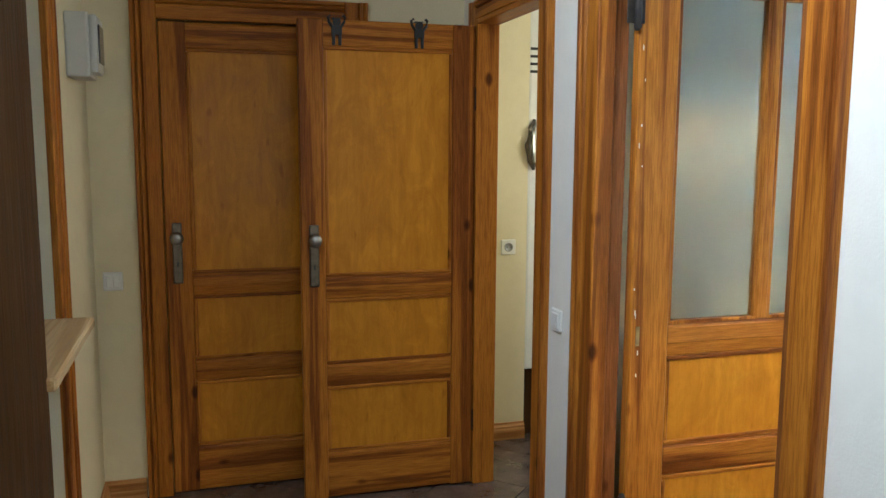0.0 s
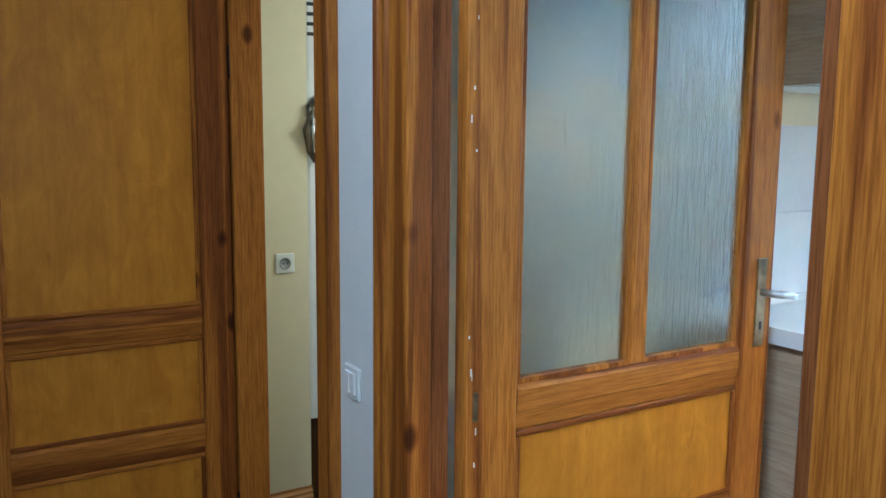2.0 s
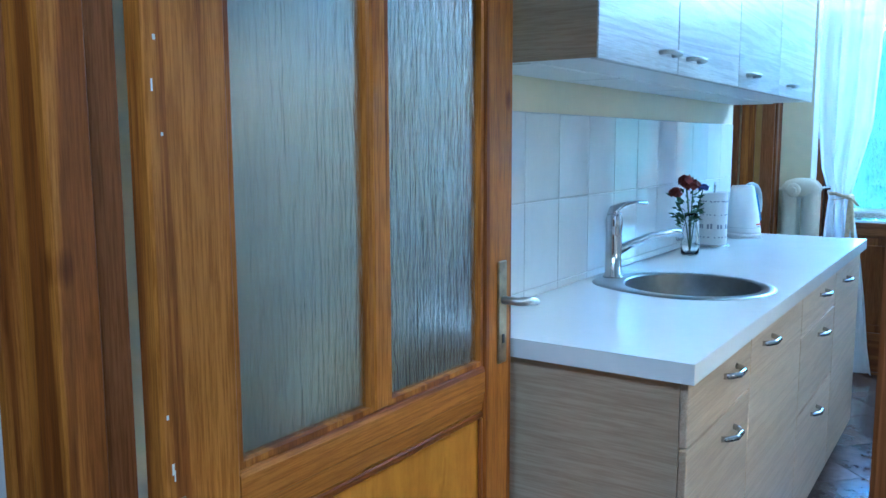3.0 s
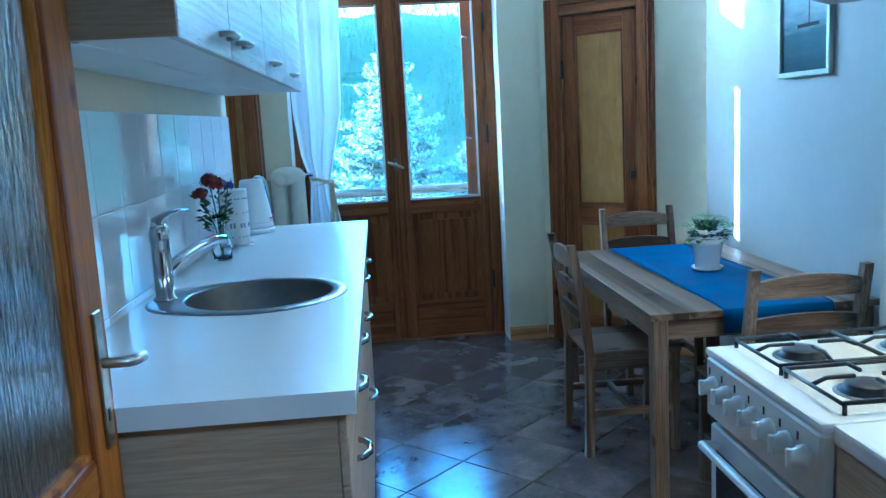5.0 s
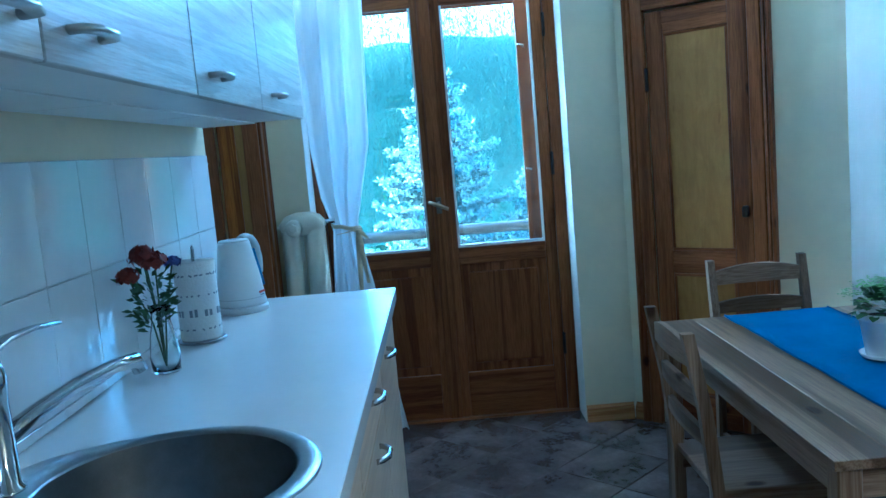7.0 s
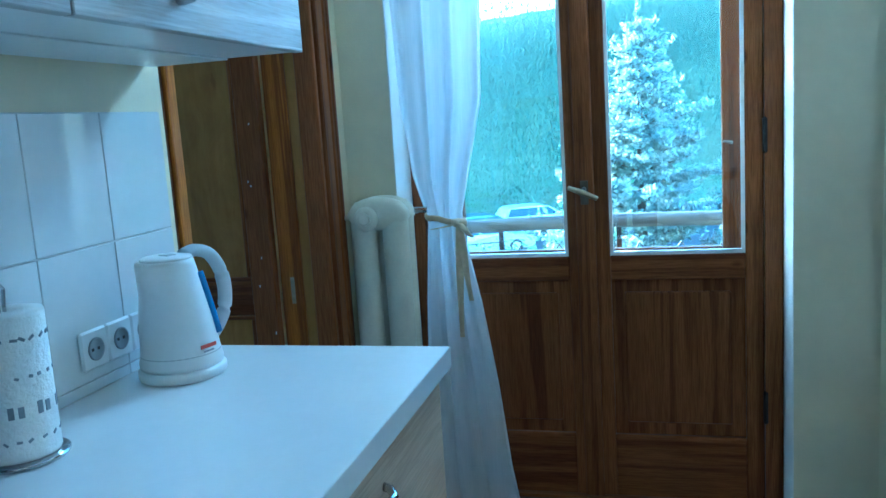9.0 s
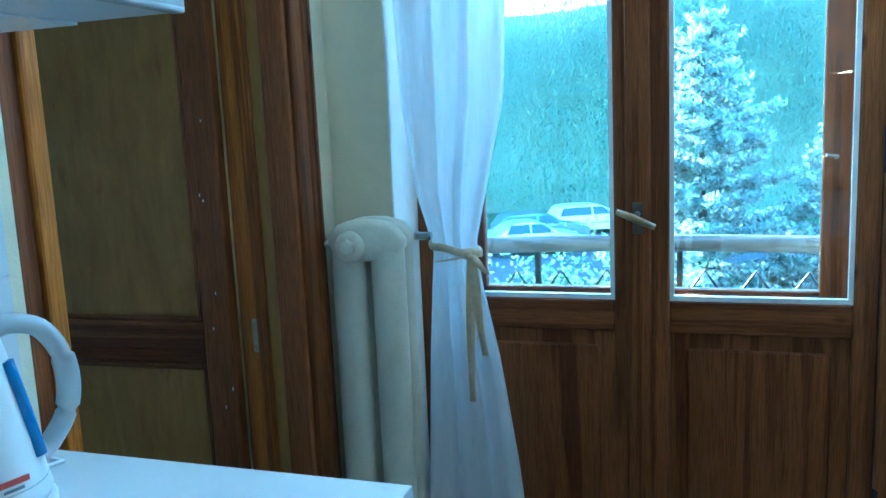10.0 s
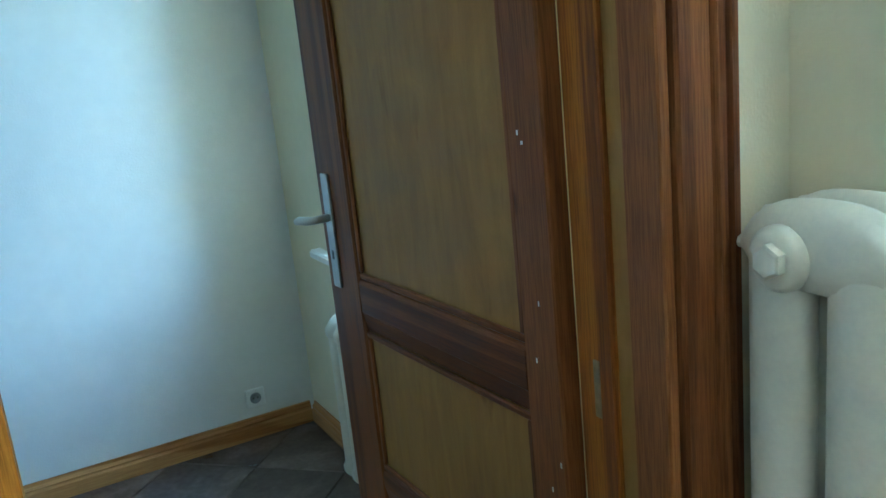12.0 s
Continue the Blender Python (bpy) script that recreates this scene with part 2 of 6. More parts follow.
kettle_blue = plain("blue_water_gauge", (0.10, 0.22, 0.50), 0.2, 0, 0.05)
asphalt = plain("asphalt", (0.055, 0.055, 0.055), 0.9, 0, 0.2, 1.5, 0.5, 30)
concrete = plain("balcony_concrete", (0.34, 0.33, 0.31), 0.85, 0, 0.15, 3, 0.4, 60)
facade = plain("facade_plaster", (0.55, 0.50, 0.42), 0.85, 0, 0.08, 1.0, 0.3, 60)
car_silver = plain("silver_car_paint", (0.55, 0.56, 0.58), 0.25, 0.4, 0.03, 2)
car_dark = plain("grey_car_paint", (0.16, 0.18, 0.20), 0.25, 0.4, 0.03, 2)
car_white = plain("white_car_paint", (0.75, 0.75, 0.75), 0.25, 0, 0.03, 2)
car_glass = plain("dark_car_window", (0.02, 0.03, 0.035), 0.06, 0, 0.02)
tyre_black = plain("tyre_rubber", (0.02, 0.02, 0.02), 0.8, 0, 0.1)
bark = plain("tree_bark", (0.13, 0.10, 0.07), 0.9, 0, 0.3, 6, 0.8, 25)


def leaf_material(name, color, lite, through_light=0.5):
    m, n, l, b = material(name, 0.6)
    geo = n.new("ShaderNodeNewGeometry")
    r = ramp(n, [(0.0, color), (1.0, lite)])
    l.new(geo.outputs["Random Per Island"], r.inputs[0])
    l.new(r.outputs[0], b.inputs["Base Color"])
    tr = n.new("ShaderNodeBsdfTranslucent")
    l.new(r.outputs[0], tr.inputs["Color"])
    mx = n.new("ShaderNodeMixShader")
    mx.inputs[0].default_value = through_light
    l.new(b.outputs[0], mx.inputs[1])
    l.new(tr.outputs[0], mx.inputs[2])
    l.new(mx.outputs[0], n["Material Output"].inputs["Surface"])
    return m


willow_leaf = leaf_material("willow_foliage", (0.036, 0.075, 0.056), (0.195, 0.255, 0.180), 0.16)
spruce_leaf = leaf_material("blue_spruce_needles", (0.18, 0.22, 0.20), (0.44, 0.49, 0.44))
bush_leaf = leaf_material("garden_bush_foliage", (0.08, 0.13, 0.06), (0.17, 0.24, 0.12))
grass_mat = plain("lawn_grass", (0.07, 0.12, 0.035), 0.9, 0, 0.3, 3, 0.6, 40)

# thin voile: lets light through
m, n, l, b = material("sheer_white_voile", 0.9)
b.inputs["Base Color"].default_value = (0.90, 0.90, 0.89, 1)
vt = n.new("ShaderNodeBsdfTranslucent")
vt.inputs["Color"].default_value = (0.92, 0.92, 0.92, 1)
vx = n.new("ShaderNodeMixShader")
weave = noise_node(n, l, coords(n, l, (90, 90, 3)), 3.0, 3)
wr = ramp(n, [(0.3, (0.56,) * 3), (0.7, (0.64,) * 3)])
l.new(weave.outputs["Fac"], wr.inputs[0])
l.new(wr.outputs[0], vx.inputs[0])
l.new(b.outputs[0], vx.inputs[1])
l.new(vt.outputs[0], vx.inputs[2])
vc = n.new("ShaderNodeBsdfTransparent")
vy = n.new("ShaderNodeMixShader")
vr = ramp(n, [(0.3, (0.13,) * 3), (0.7, (0.20,) * 3)])
l.new(weave.outputs["Fac"], vr.inputs[0])
l.new(vr.outputs[0], vy.inputs[0])
l.new(vx.outputs[0], vy.inputs[1])
l.new(vc.outputs[0], vy.inputs[2])
l.new(vy.outputs[0], n["Material Output"].inputs["Surface"])
voile = m

m, n, l, b = material("clear_window_glass", 0.0)
b.inputs["Base Color"].default_value = (0.97, 0.99, 0.98, 1)
b.inputs["Transmission Weight"].default_value = 1.0
b.inputs["IOR"].default_value = 1.45
clear_glass = m

m, n, l, b = material("reeded_cathedral_glass", 0.2)
b.inputs["Base Color"].default_value = (0.66, 0.72, 0.75, 1)
b.inputs["Transmission Weight"].default_value = 1.0
b.inputs["IOR"].default_value = 1.45
gv = coords(n, l, (1, 1, 0.085), False)
g1 = noise_node(n, l, gv, 105, 3, 0.5, 0.8)
gr = ramp(n, [(0.36, (0,) * 3), (0.62, (1,) * 3)])
l.new(g1.outputs["Fac"], gr.inputs[0])
bump(n, l, b, gr.outputs[0], 0.20, 0.004)
g2 = noise_node(n, l, coords(n, l, (1, 1, 0.25), False), 70, 2, 0.5, 0.6)
gb = n.new("ShaderNodeBump")
gb.inputs["Strength"].default_value, gb.inputs["Distance"].default_value = 1.0, 0.0045
l.new(g2.outputs["Fac"], gb.inputs["Height"])
gs = n.new("ShaderNodeBsdfGlossy")
gs.inputs["Roughness"].default_value = 0.06
l.new(gb.outputs["Normal"], gs.inputs["Normal"])
gf = n.new("ShaderNodeFresnel")
gf.inputs["IOR"].default_value = 1.7
gx = n.new("ShaderNodeMixShader")
l.new(gf.outputs[0], gx.inputs[0])
l.new(b.outputs[0], gx.inputs[1])
l.new(gs.outputs[0], gx.inputs[2])
l.new(gx.outputs[0], n["Material Output"].inputs["Surface"])
reeded_glass = m

m, n, l, b = material("slate_look_floor_tile", 0.35)
b.inputs["Specular IOR Level"].default_value = 0.85
fv = coords(n, l, (1, 1, 1))
f1 = noise_node(n, l, fv, 4.5, 6, 0.55, 0.3)
f2 = noise_node(n, l, fv, 45.0, 5, 0.6)
fr1 = ramp(n, [(0.28, (0.075, 0.055, 0.046)), (0.5, (0.120, 0.090, 0.077)), (0.74, (0.215, 0.170, 0.146))])
l.new(f1.outputs["Fac"], fr1.inputs[0])
fr2 = ramp(n, [(0.3, (0.75, 0.72, 0.7)), (0.7, (1.08, 1.08, 1.08))])
l.new(f2.outputs["Fac"], fr2.inputs[0])
l.new(mixer(n, l, 0.8, fr1.outputs[0], fr2.outputs[0], 'MULTIPLY'), b.inputs["Base Color"])
fr3 = ramp(n, [(0.25, (0.15,) * 3), (0.8, (0.27,) * 3)])
l.new(f1.outputs["Fac"], fr3.inputs[0])
l.new(fr3.outputs[0], b.inputs["Roughness"])
bump(n, l, b, f1.outputs["Fac"], 0.12, 0.004)
floor_tile_mat = m

m, n, l, b = material("framed_sea_photograph", 0.12)
pv = coords(n, l, (1, 1, 1), False)
sep = n.new("ShaderNodeSeparateXYZ")
l.new(pv, sep.inputs[0])
zr = n.new("ShaderNodeMapRange")
zr.inputs[1].default_value, zr.inputs[2].default_value = 0.0, 0.6
l.new(sep.outputs[2], zr.inputs[0])
pn = noise_node(n, l, coords(n, l, (3, 3, 14), False), 2.0, 5, 0.6)
pa = n.new("ShaderNodeMath")
pa.operation = 'MULTIPLY_ADD'
pa.inputs[1].default_value = 0.25
l.new(pn.outputs["Fac"], pa.inputs[0])
l.new(zr.outputs[0], pa.inputs[2])
pr = ramp(n, [(0.12, (0.05, 0.08, 0.10)), (0.42, (0.10, 0.15, 0.18)), (0.55, (0.30, 0.36, 0.38)), (0.8, (0.55, 0.60, 0.60))])
l.new(pa.outputs[0], pr.inputs[0])
l.new(pr.outputs[0], b.inputs["Base Color"])
photo_mat = m

m, n, l, b = material("lit_bulb_glass", 0.3)
b.inputs["Emission Color"].default_value = (1.0, 0.62, 0.28, 1)
b.inputs["Emission Strength"].default_value = 6.0
bulb_glow = m


# ---- builders ----
def mesh_of(bm, name, mat, smooth=False):
    me = bpy.data.meshes.new(name)
    bm.normal_update()
    bm.to_mesh(me)
    bm.free()
    me.materials.append(mat)
    if smooth:
        me.polygons.foreach_set("use_smooth", [True] * len(me.polygons))
    return me


def part(name, bm, mat, parent, label="", smooth=False):
    ob = new(name, mesh_of(bm, name, mat, smooth))
    ob.parent = parent
    if label:
        tagged(ob, label)
    return ob


def thing(name, m, label, category, group="", kind=""):
    ob = new(name)
    ob.empty_display_size = 0.05
    ob.matrix_world = m
    return tagged(ob, label, category, group, kind)


def solid(name, bm, mat, label, category="", kind="", m=None, smooth=False):
    ob = new(name, mesh_of(bm, name, mat, smooth))
    if m is not None:
        ob.matrix_world = m
    return tagged(ob, label, category, "", kind)


def box(x0, x1, y0, y1, z0, z1, bevel=0.0, bm=None, seg=1):
    own = bmesh.new()
    bmesh.ops.create_cube(own, size=1.0)
    bmesh.ops.scale(own, vec=(x1 - x0, y1 - y0, z1 - z0), verts=own.verts)
    bmesh.ops.translate(own, vec=((x0 + x1) / 2, (y0 + y1) / 2, (z0 + z1) / 2), verts=own.verts)
    if bevel:
        bmesh.ops.bevel(own, geom=own.edges[:], offset=bevel, segments=seg, profile=0.6, affect='EDGES')
    return join(bm, own)


def join(bm, own):
    if bm is None:
        return own
    me = bpy.data.meshes.new("scratch")
    own.to_mesh(me)
    own.free()
    bm.from_mesh(me)
    bpy.data.meshes.remove(me)
    return bm


def lathe(profile, steps=24, center=(0, 0, 0), axis='z', bm=None):
    """A turned shape: profile of (radius, height)."""
    own = bmesh.new()
    rings = []
    for r, h in profile:
        ring = []
        for i in range(steps):
            a = 2 * math.pi * i / steps
            ring.append(own.verts.new((r * math.cos(a), r * math.sin(a), h)))
        rings.append(ring)
    for a, c in zip(rings, rings[1:]):
        for i in range(steps):
            j = (i + 1) % steps
            own.faces.new((a[i], a[j], c[j], c[i]))
    own.faces.new(list(reversed(rings[0])))
    own.faces.new(rings[-1])
    if axis == 'x':
        bmesh.ops.rotate(own, matrix=Matrix.Rotation(radians(90), 3, 'Y'), verts=own.verts)
    if axis == 'y':
        bmesh.ops.rotate(own, matrix=Matrix.Rotation(radians(-90), 3, 'X'), verts=own.verts)
    bmesh.ops.translate(own, vec=center, verts=own.verts)
    return join(bm, own)


def tube(points, radius, sides=8, bm=None, flat=1.0):
    """A round bar along a line of points; radius may be a list."""
    own = bmesh.new()
    pts = [Vector(p) for p in points]
    rad = radius if isinstance(radius, (list, tuple)) else [radius] * len(pts)
    up = Vector((0, 0, 1))
    rings = []
    for i, p in enumerate(pts):
        d = (pts[min(i + 1, len(pts) - 1)] - pts[max(i - 1, 0)]).normalized()
        u = d.cross(up if abs(d.z) < 0.95 else Vector((1, 0, 0))).normalized()
        w = u.cross(d).normalized()
        rings.append([own.verts.new(p + rad[i] * (math.cos(a) * u + flat * math.sin(a) * w)) for a in
                      (2 * math.pi * k / sides for k in range(sides))])
    for a, c in zip(rings, rings[1:]):
        for k in range(sides):
            j = (k + 1) % sides
            own.faces.new((a[k], a[j], c[j], c[k]))
    own.faces.new(list(reversed(rings[0])))
    own.faces.new(rings[-1])
    bmesh.ops.recalc_face_normals(own, faces=own.faces)
    return join(bm, own)


def arc(center, r, a0, a1, steps, plane="xz"):
    out = []
    for i in range(steps + 1):
        a = radians(a0 + (a1 - a0) * i / steps)
        p = [center[0], center[1], center[2]]
        p["xyz".index(plane[0])] += r * math.cos(a)
        p["xyz".index(plane[1])] += r * math.sin(a)
        out.append(tuple(p))
    return out


def profile_bar(profile, length, bm=None):
    """A moulding along +z: profile of (x, y) points, closed."""
    own = bmesh.new()
    a = [own.verts.new((x, y, 0)) for x, y in profile]
    c = [own.verts.new((x, y, length)) for x, y in profile]
    k = len(profile)
    for i in range(k):
        j = (i + 1) % k
        own.faces.new((a[i], a[j], c[j], c[i]))
    own.faces.new(list(reversed(a)))
    own.faces.new(c)
    bmesh.ops.recalc_face_normals(own, faces=own.faces)
    return join(bm, own)


def casing_profile(w, t):
    """Architrave section: flat with two grooves and a raised outer band; x across, -y out of the wall."""
    return [(0, 0), (0, -t * 0.6), (0.04 * w, -t * 0.75), (0.55 * w, -t * 0.75), (0.6 * w, -t * 0.5), (0.66 * w, -t * 0.85), (0.76 * w, -t * 0.95),
            (0.8 * w, -t * 0.6), (0.86 * w, -t), (0.97 * w, -t), (w, -t * 0.8), (w, 0)]


def door_casing(name, m, w, h, face, thick, label, set_=None, plain_face=0, both=True):
    """Architrave round an opening w wide and h high whose left lower corner is m's origin; the wall faces -y."""
    tone = set_ or pine
    t = thing(name, m, label, "door frame", kind="structure")
    bm = profile_bar([(-x, y) for x, y in casing_profile(face, thick)], h + face)
    if both:
        part("casing_post", bm, tone['z'], t)
    flat = [(0, 0), (0, -thick * 0.8), (0.004, -thick), (0.8 * plain_face, -thick), (0.83 * plain_face, -thick * 0.75), (0.87 * plain_face, -thick), (plain_face - 0.003, -thick), (plain_face, -thick * 0.85), (plain_face, 0)]
    bm = profile_bar(flat if plain_face else casing_profile(face, thick), h + face)
    bmesh.ops.translate(bm, vec=(w, 0, 0), verts=bm.verts)
    part("casing_post", bm, tone['z'], t)
    bm = profile_bar(casing_profile(face, thick * 1.05), w)
    bmesh.ops.rotate(bm, matrix=Matrix.Rotation(radians(90), 3, 'Y'), verts=bm.verts)
    bmesh.ops.rotate(bm, matrix=Matrix.Rotation(radians(180), 3, 'X'), verts=bm.verts)
    bmesh.ops.scale(bm, vec=(1, -1, 1), verts=bm.verts)
    zs = [v.co.z for v in bm.verts]
    bmesh.ops.translate(bm, vec=(0, 0, h - min(zs)), verts=bm.verts)
    bmesh.ops.recalc_face_normals(bm, faces=bm.faces)
    part("casing_head", bm, tone['x'], t)
    return t


def jamb_lining(name, m, w, h, depth, thick, label, set_=None):
    tone = set_ or pine
    t = thing(name, m, label, "door frame", kind="structure")
    part("jamb_post", box(0.0, thick, 0, depth, 0, h, 0.003), tone['z'], t)
    part("jamb_post", box(w - thick, w, 0, depth, 0, h, 0.003), tone['z'], t)
    part("jamb_head", box(thick, w - thick, 0, depth, h - thick, h, 0.003), tone['x'], t)
    return t


def lever_handle(parent, x, z, side, plate=(0.04, 0.24), reach=0.11, mat=None):
    """A long plate with a lever; side is -1 or 1: the face at -y or +y of the leaf (its y in side[1])."""
    s, y = side
    yy = sorted((y, y + s * 0.006))
    p = part("handle_plate", box(x - plate[0] / 2, x + plate[0] / 2, yy[0], yy[1], z - plate[1] * 0.62, z + plate[1] * 0.38, 0.002), mat or steel, parent, "worn metal lock plate")
    k = 1 if reach > 0 else -1
    pts = [(x, y, z), (x, y + s * 0.045, z), (x + k * 0.012, y + s * 0.055, z), (x + reach * 0.6, y + s * 0.055, z - 0.004), (x + reach, y + s * 0.048, z - 0.012)]
    part("lever", tube(pts, [0.009, 0.009, 0.01, 0.0095, 0.008], 8), light_steel, p, "worn metal lever", True)
    part("keyhole", box(x - 0.004, x + 0.004, min(y + s * 0.0055, y + s * 0.0075), max(y + s * 0.0055, y + s * 0.0075), z - 0.095, z - 0.075), black_rubber, p)
    return p


def moulded_rail(a, c, thick, z0, z1):
    """A rail whose upper edge is rounded and whose lower part slopes back to the panel."""
    drop = min(0.04, (z1 - z0) * 0.42)
    prof = [(0.012, z0), (0.0085, z0 + 0.004), (0.003, z0 + drop), (0.001, z0 + drop + 0.003), (0.001, z1 - 0.012), (0.004, z1 - 0.004), (0.009, z1), (thick - 0.004, z1), (thick - 0.001, z1 - 0.004), (thick - 0.001, z0 + 0.004), (thick - 0.004, z0)]
    bm = bmesh.new()
    ends = [[bm.verts.new((x, y, z)) for y, z in prof] for x in (a, c)]
    k = len(prof)
    for i in range(k):
        bm.faces.new((ends[0][i], ends[0][(i + 1) % k], ends[1][(i + 1) % k], ends[1][i]))
    bm.faces.new(ends[0])
    bm.faces.new(ends[1][::-1])
    bmesh.ops.recalc_face_normals(bm, faces=bm.faces)
    return bm


def panel_door(name, m, w, h, thick, stiles, bars, label, fill=None, mullion=None, category="door", set_=None, sheet=None):
    """A framed leaf: x from the hinge edge, y through its thickness, z up. bars: (z0, z1) of the rails, bottom to top."""
    tone = set_ or pine
    t = thing(name, m, label, category)
    part("stile", box(0, stiles[0], 0, thick, 0, h, 0.004), tone['z'], t)
    part("stile", box(w - stiles[1], w, 0, thick, 0, h, 0.004), tone['z'], t)
    a, c = stiles[0], w - stiles[1]
    for z0, z1 in bars:
        part("rail", moulded_rail(a, c, thick, z0, z1), tone['x'], t)
    for i, ((_, z0), (z1, _)) in enumerate(zip(bars, bars[1:])):
        if fill and i in fill:
            cells = [(a, c)] if not mullion else [(a, mullion[0]), (mullion[1], c)]
            if mullion:
                part("mullion", box(mullion[0], mullion[1], 0.003, thick - 0.003, z0, z1, 0.004), tone['z'], t)
            for u, v in cells:
                g = part("glass_pane", box(u + 0.002, v - 0.002, thick / 2 - 0.002, thick / 2 + 0.002, z0 + 0.002, z1 - 0.002), fill[i], t, "rippled obscure glass pane")
                g.visible_shadow = False
                bead = box(u, u + 0.01, 0.006, thick - 0.006, z0, z1)
                box(v - 0.01, v, 0.006, thick - 0.006, z0, z1, 0, bead)
                box(u + 0.01, v - 0.01, 0.006, thick - 0.006, z0, z0 + 0.01, 0, bead)
                box(u + 0.01, v - 0.01, 0.006, thick - 0.006, z1 - 0.01, z1, 0, bead)
                part("glazing_bead", bead, tone['z'], t)
        else:
            part("panel", box(a + 0.001, c - 0.001, thick * 0.3, thick * 0.7, z0, z1), sheet or birch_ply, t, "yellow varnished plywood panel")
            for u0, u1, w0, w1, ax in ((a, c, z1 - 0.014, z1, 'x'), (a, c, z0, z0 + 0.014, 'x'), (a, a + 0.014, z0 + 0.014, z1 - 0.014, 'z'), (c - 0.014, c, z0 + 0.014, z1 - 0.014, 'z')):
                part("bead", box(u0, u1, 0.004, thick * 0.3, w0, w1, 0.003), tone[ax], t)
    return t


# ---- large structure ----
H_CEIL = 3.1


def wall_along(axis, a0, a1, b0, b1, openings, z1=H_CEIL):
    """A wall from a0 to a1 along an axis, b0 to b1 thick, with openings (from, to, sill, head)."""
    bm = bmesh.new()
    cuts = sorted(openings)

    def piece(u0, u1, z0, z2):
        if u1 - u0 > 1e-4 and z2 - z0 > 1e-4:
            if axis == 'x':
                box(u0, u1, b0, b1, z0, z2, 0, bm)
            else:
                box(b0, b1, u0, u1, z0, z2, 0, bm)
    at = a0
    for u0, u1, z0, z2 in cuts:
        piece(at, u0, 0, z1)
        piece(u0, u1, 0, z0)
        piece(u0, u1, z2, z1)
        at = u1
    piece(at, a1, 0, z1)
    return bm


HX0, HX1 = 1.675, 1.757
solid("wall_hall_east", wall_along('y', -2.0, 4.04, HX0, HX1, [(1.850, 2.724, 0, 2.06), (3.137, 3.82, 0, 1.99)]), white_paint, "off-white plastered wall with two doorways", kind="structure")
solid("wall_hall_north", wall_along('x', 0.01, 1.80, 4.042, 4.17, [(0.40, 1.145, 0, 1.97)]), wall_paint, "cream painted plaster wall", kind="structure")
solid("wall_hall_west", wall_along('y', -2.0, 4.0415, 0.01, 0.13, [(2.30, 3.12, 0, 2.0)]), wall_paint, "cream painted plaster wall", kind="structure")
solid("wall_hall_south", wall_along('x', 0.01, 1.80, -2.12, -2.0, []), wall_paint, "cream painted plaster wall", kind="structure")
solid("wall_closet_back", box(0.0, 1.66, 4.18, 4.289, 0, H_CEIL), wall_paint, "plain wall behind a closed door", kind="structure")
solid("wall_side_room", wall_along('x', 0.0, 2.088, 4.29, 4.41, []), wall_paint, "cream painted wall of the side room", kind="structure")
solid("wall_side_room_back", wall_along('x', 2.088, 3.3, 4.411, 4.5, []), wall_paint, "cream painted wall of the side room", kind="structure")
solid("wall_side_room_east", wall_along('y', 3.0085, 4.411, 3.2, 3.3, []), wall_paint, "cream painted wall of the side room", kind="structure")
solid("wall_kitchen_north", wall_along('x', 1.757, 6.449, 2.925, 3.008, [(5.345, 6.225, 0, 2.06)]), wall_paint, "cream kitchen wall with a doorway", kind="structure")
solid("wall_east", wall_along('y', 0.2, 5.6, 6.449, 6.95, [(1.45, 2.75, 0, 2.98), (3.72, 4.735, 0.775, 2.6)]), wall_paint, "thick cream outer wall with deep reveals", kind="structure")
solid("wall_kitchen_south", box(3.39, 6.449, 0.29, 0.416, 0, H_CEIL), shaded_paint, "off-white kitchen wall", kind="structure")
solid("wall_chimney_breast", box(1.7625, 3.39, 0.29, 0.92, 0, H_CEIL), shaded_paint, "off-white chimney breast", kind="structure")
solid("wall_next_room_north", box(3.5, 6.449, 5.20, 5.32, 0, H_CEIL), white_paint, "off-white wall of the next room", kind="structure")
solid("wall_next_room_west", box(3.5, 3.62, 3.0085, 5.20, 0, H_CEIL), white_paint, "off-white wall of the next room", kind="structure")
solid("ceiling", box(0.0, 6.96, -2.13, 5.6, H_CEIL, H_CEIL + 0.12), ceiling_paint, "plain white ceiling", kind="structure")
floor = solid("floor", box(0.0, 6.95, -2.13, 5.6, -0.2, -0.006), dark_grout, "brown slate-look floor tiles laid diagonally", kind="structure")

# Pale panels added so the reveals seem to catch daylight.
solid("wall_reveal_north", box(6.4495, 6.637, 2.7465, 2.7495, 0, 2.979), white_paint, "door reveal panel lightened to look daylit", kind="structure")
solid("wall_reveal_south", box(6.4495, 6.637, 1.4505, 1.4535, 0, 2.979), white_paint, "door reveal panel lightened to look daylit", kind="structure")

# the corner pantry's slanting wall
PA, PB = Vector((6.452, 1.20, 0)), Vector((5.77, 0.413, 0))
PD = (PB - PA).normalized()
PLEN = (PB - PA).length
PANTRY = Matrix.Translation(PA) @ Matrix.Rotation(math.atan2(PD.y, PD.x), 4, 'Z')
pw = wall_along('x', 0, PLEN, 0, 0.1, [(0.16, 0.645, 0, 2.0)], 2.40)
box(0, 0.16, 0, 0.1, 2.40, H_CEIL, 0, pw)
box(0.645, PLEN, 0, 0.1, 2.40, H_CEIL, 0, pw)
box(0.16, 0.645, 0, 0.1, 2.85, H_CEIL, 0, pw)
solid("wall_pantry", pw, wall_paint, "cream slanting wall of a corner pantry", kind="structure", m=PANTRY)


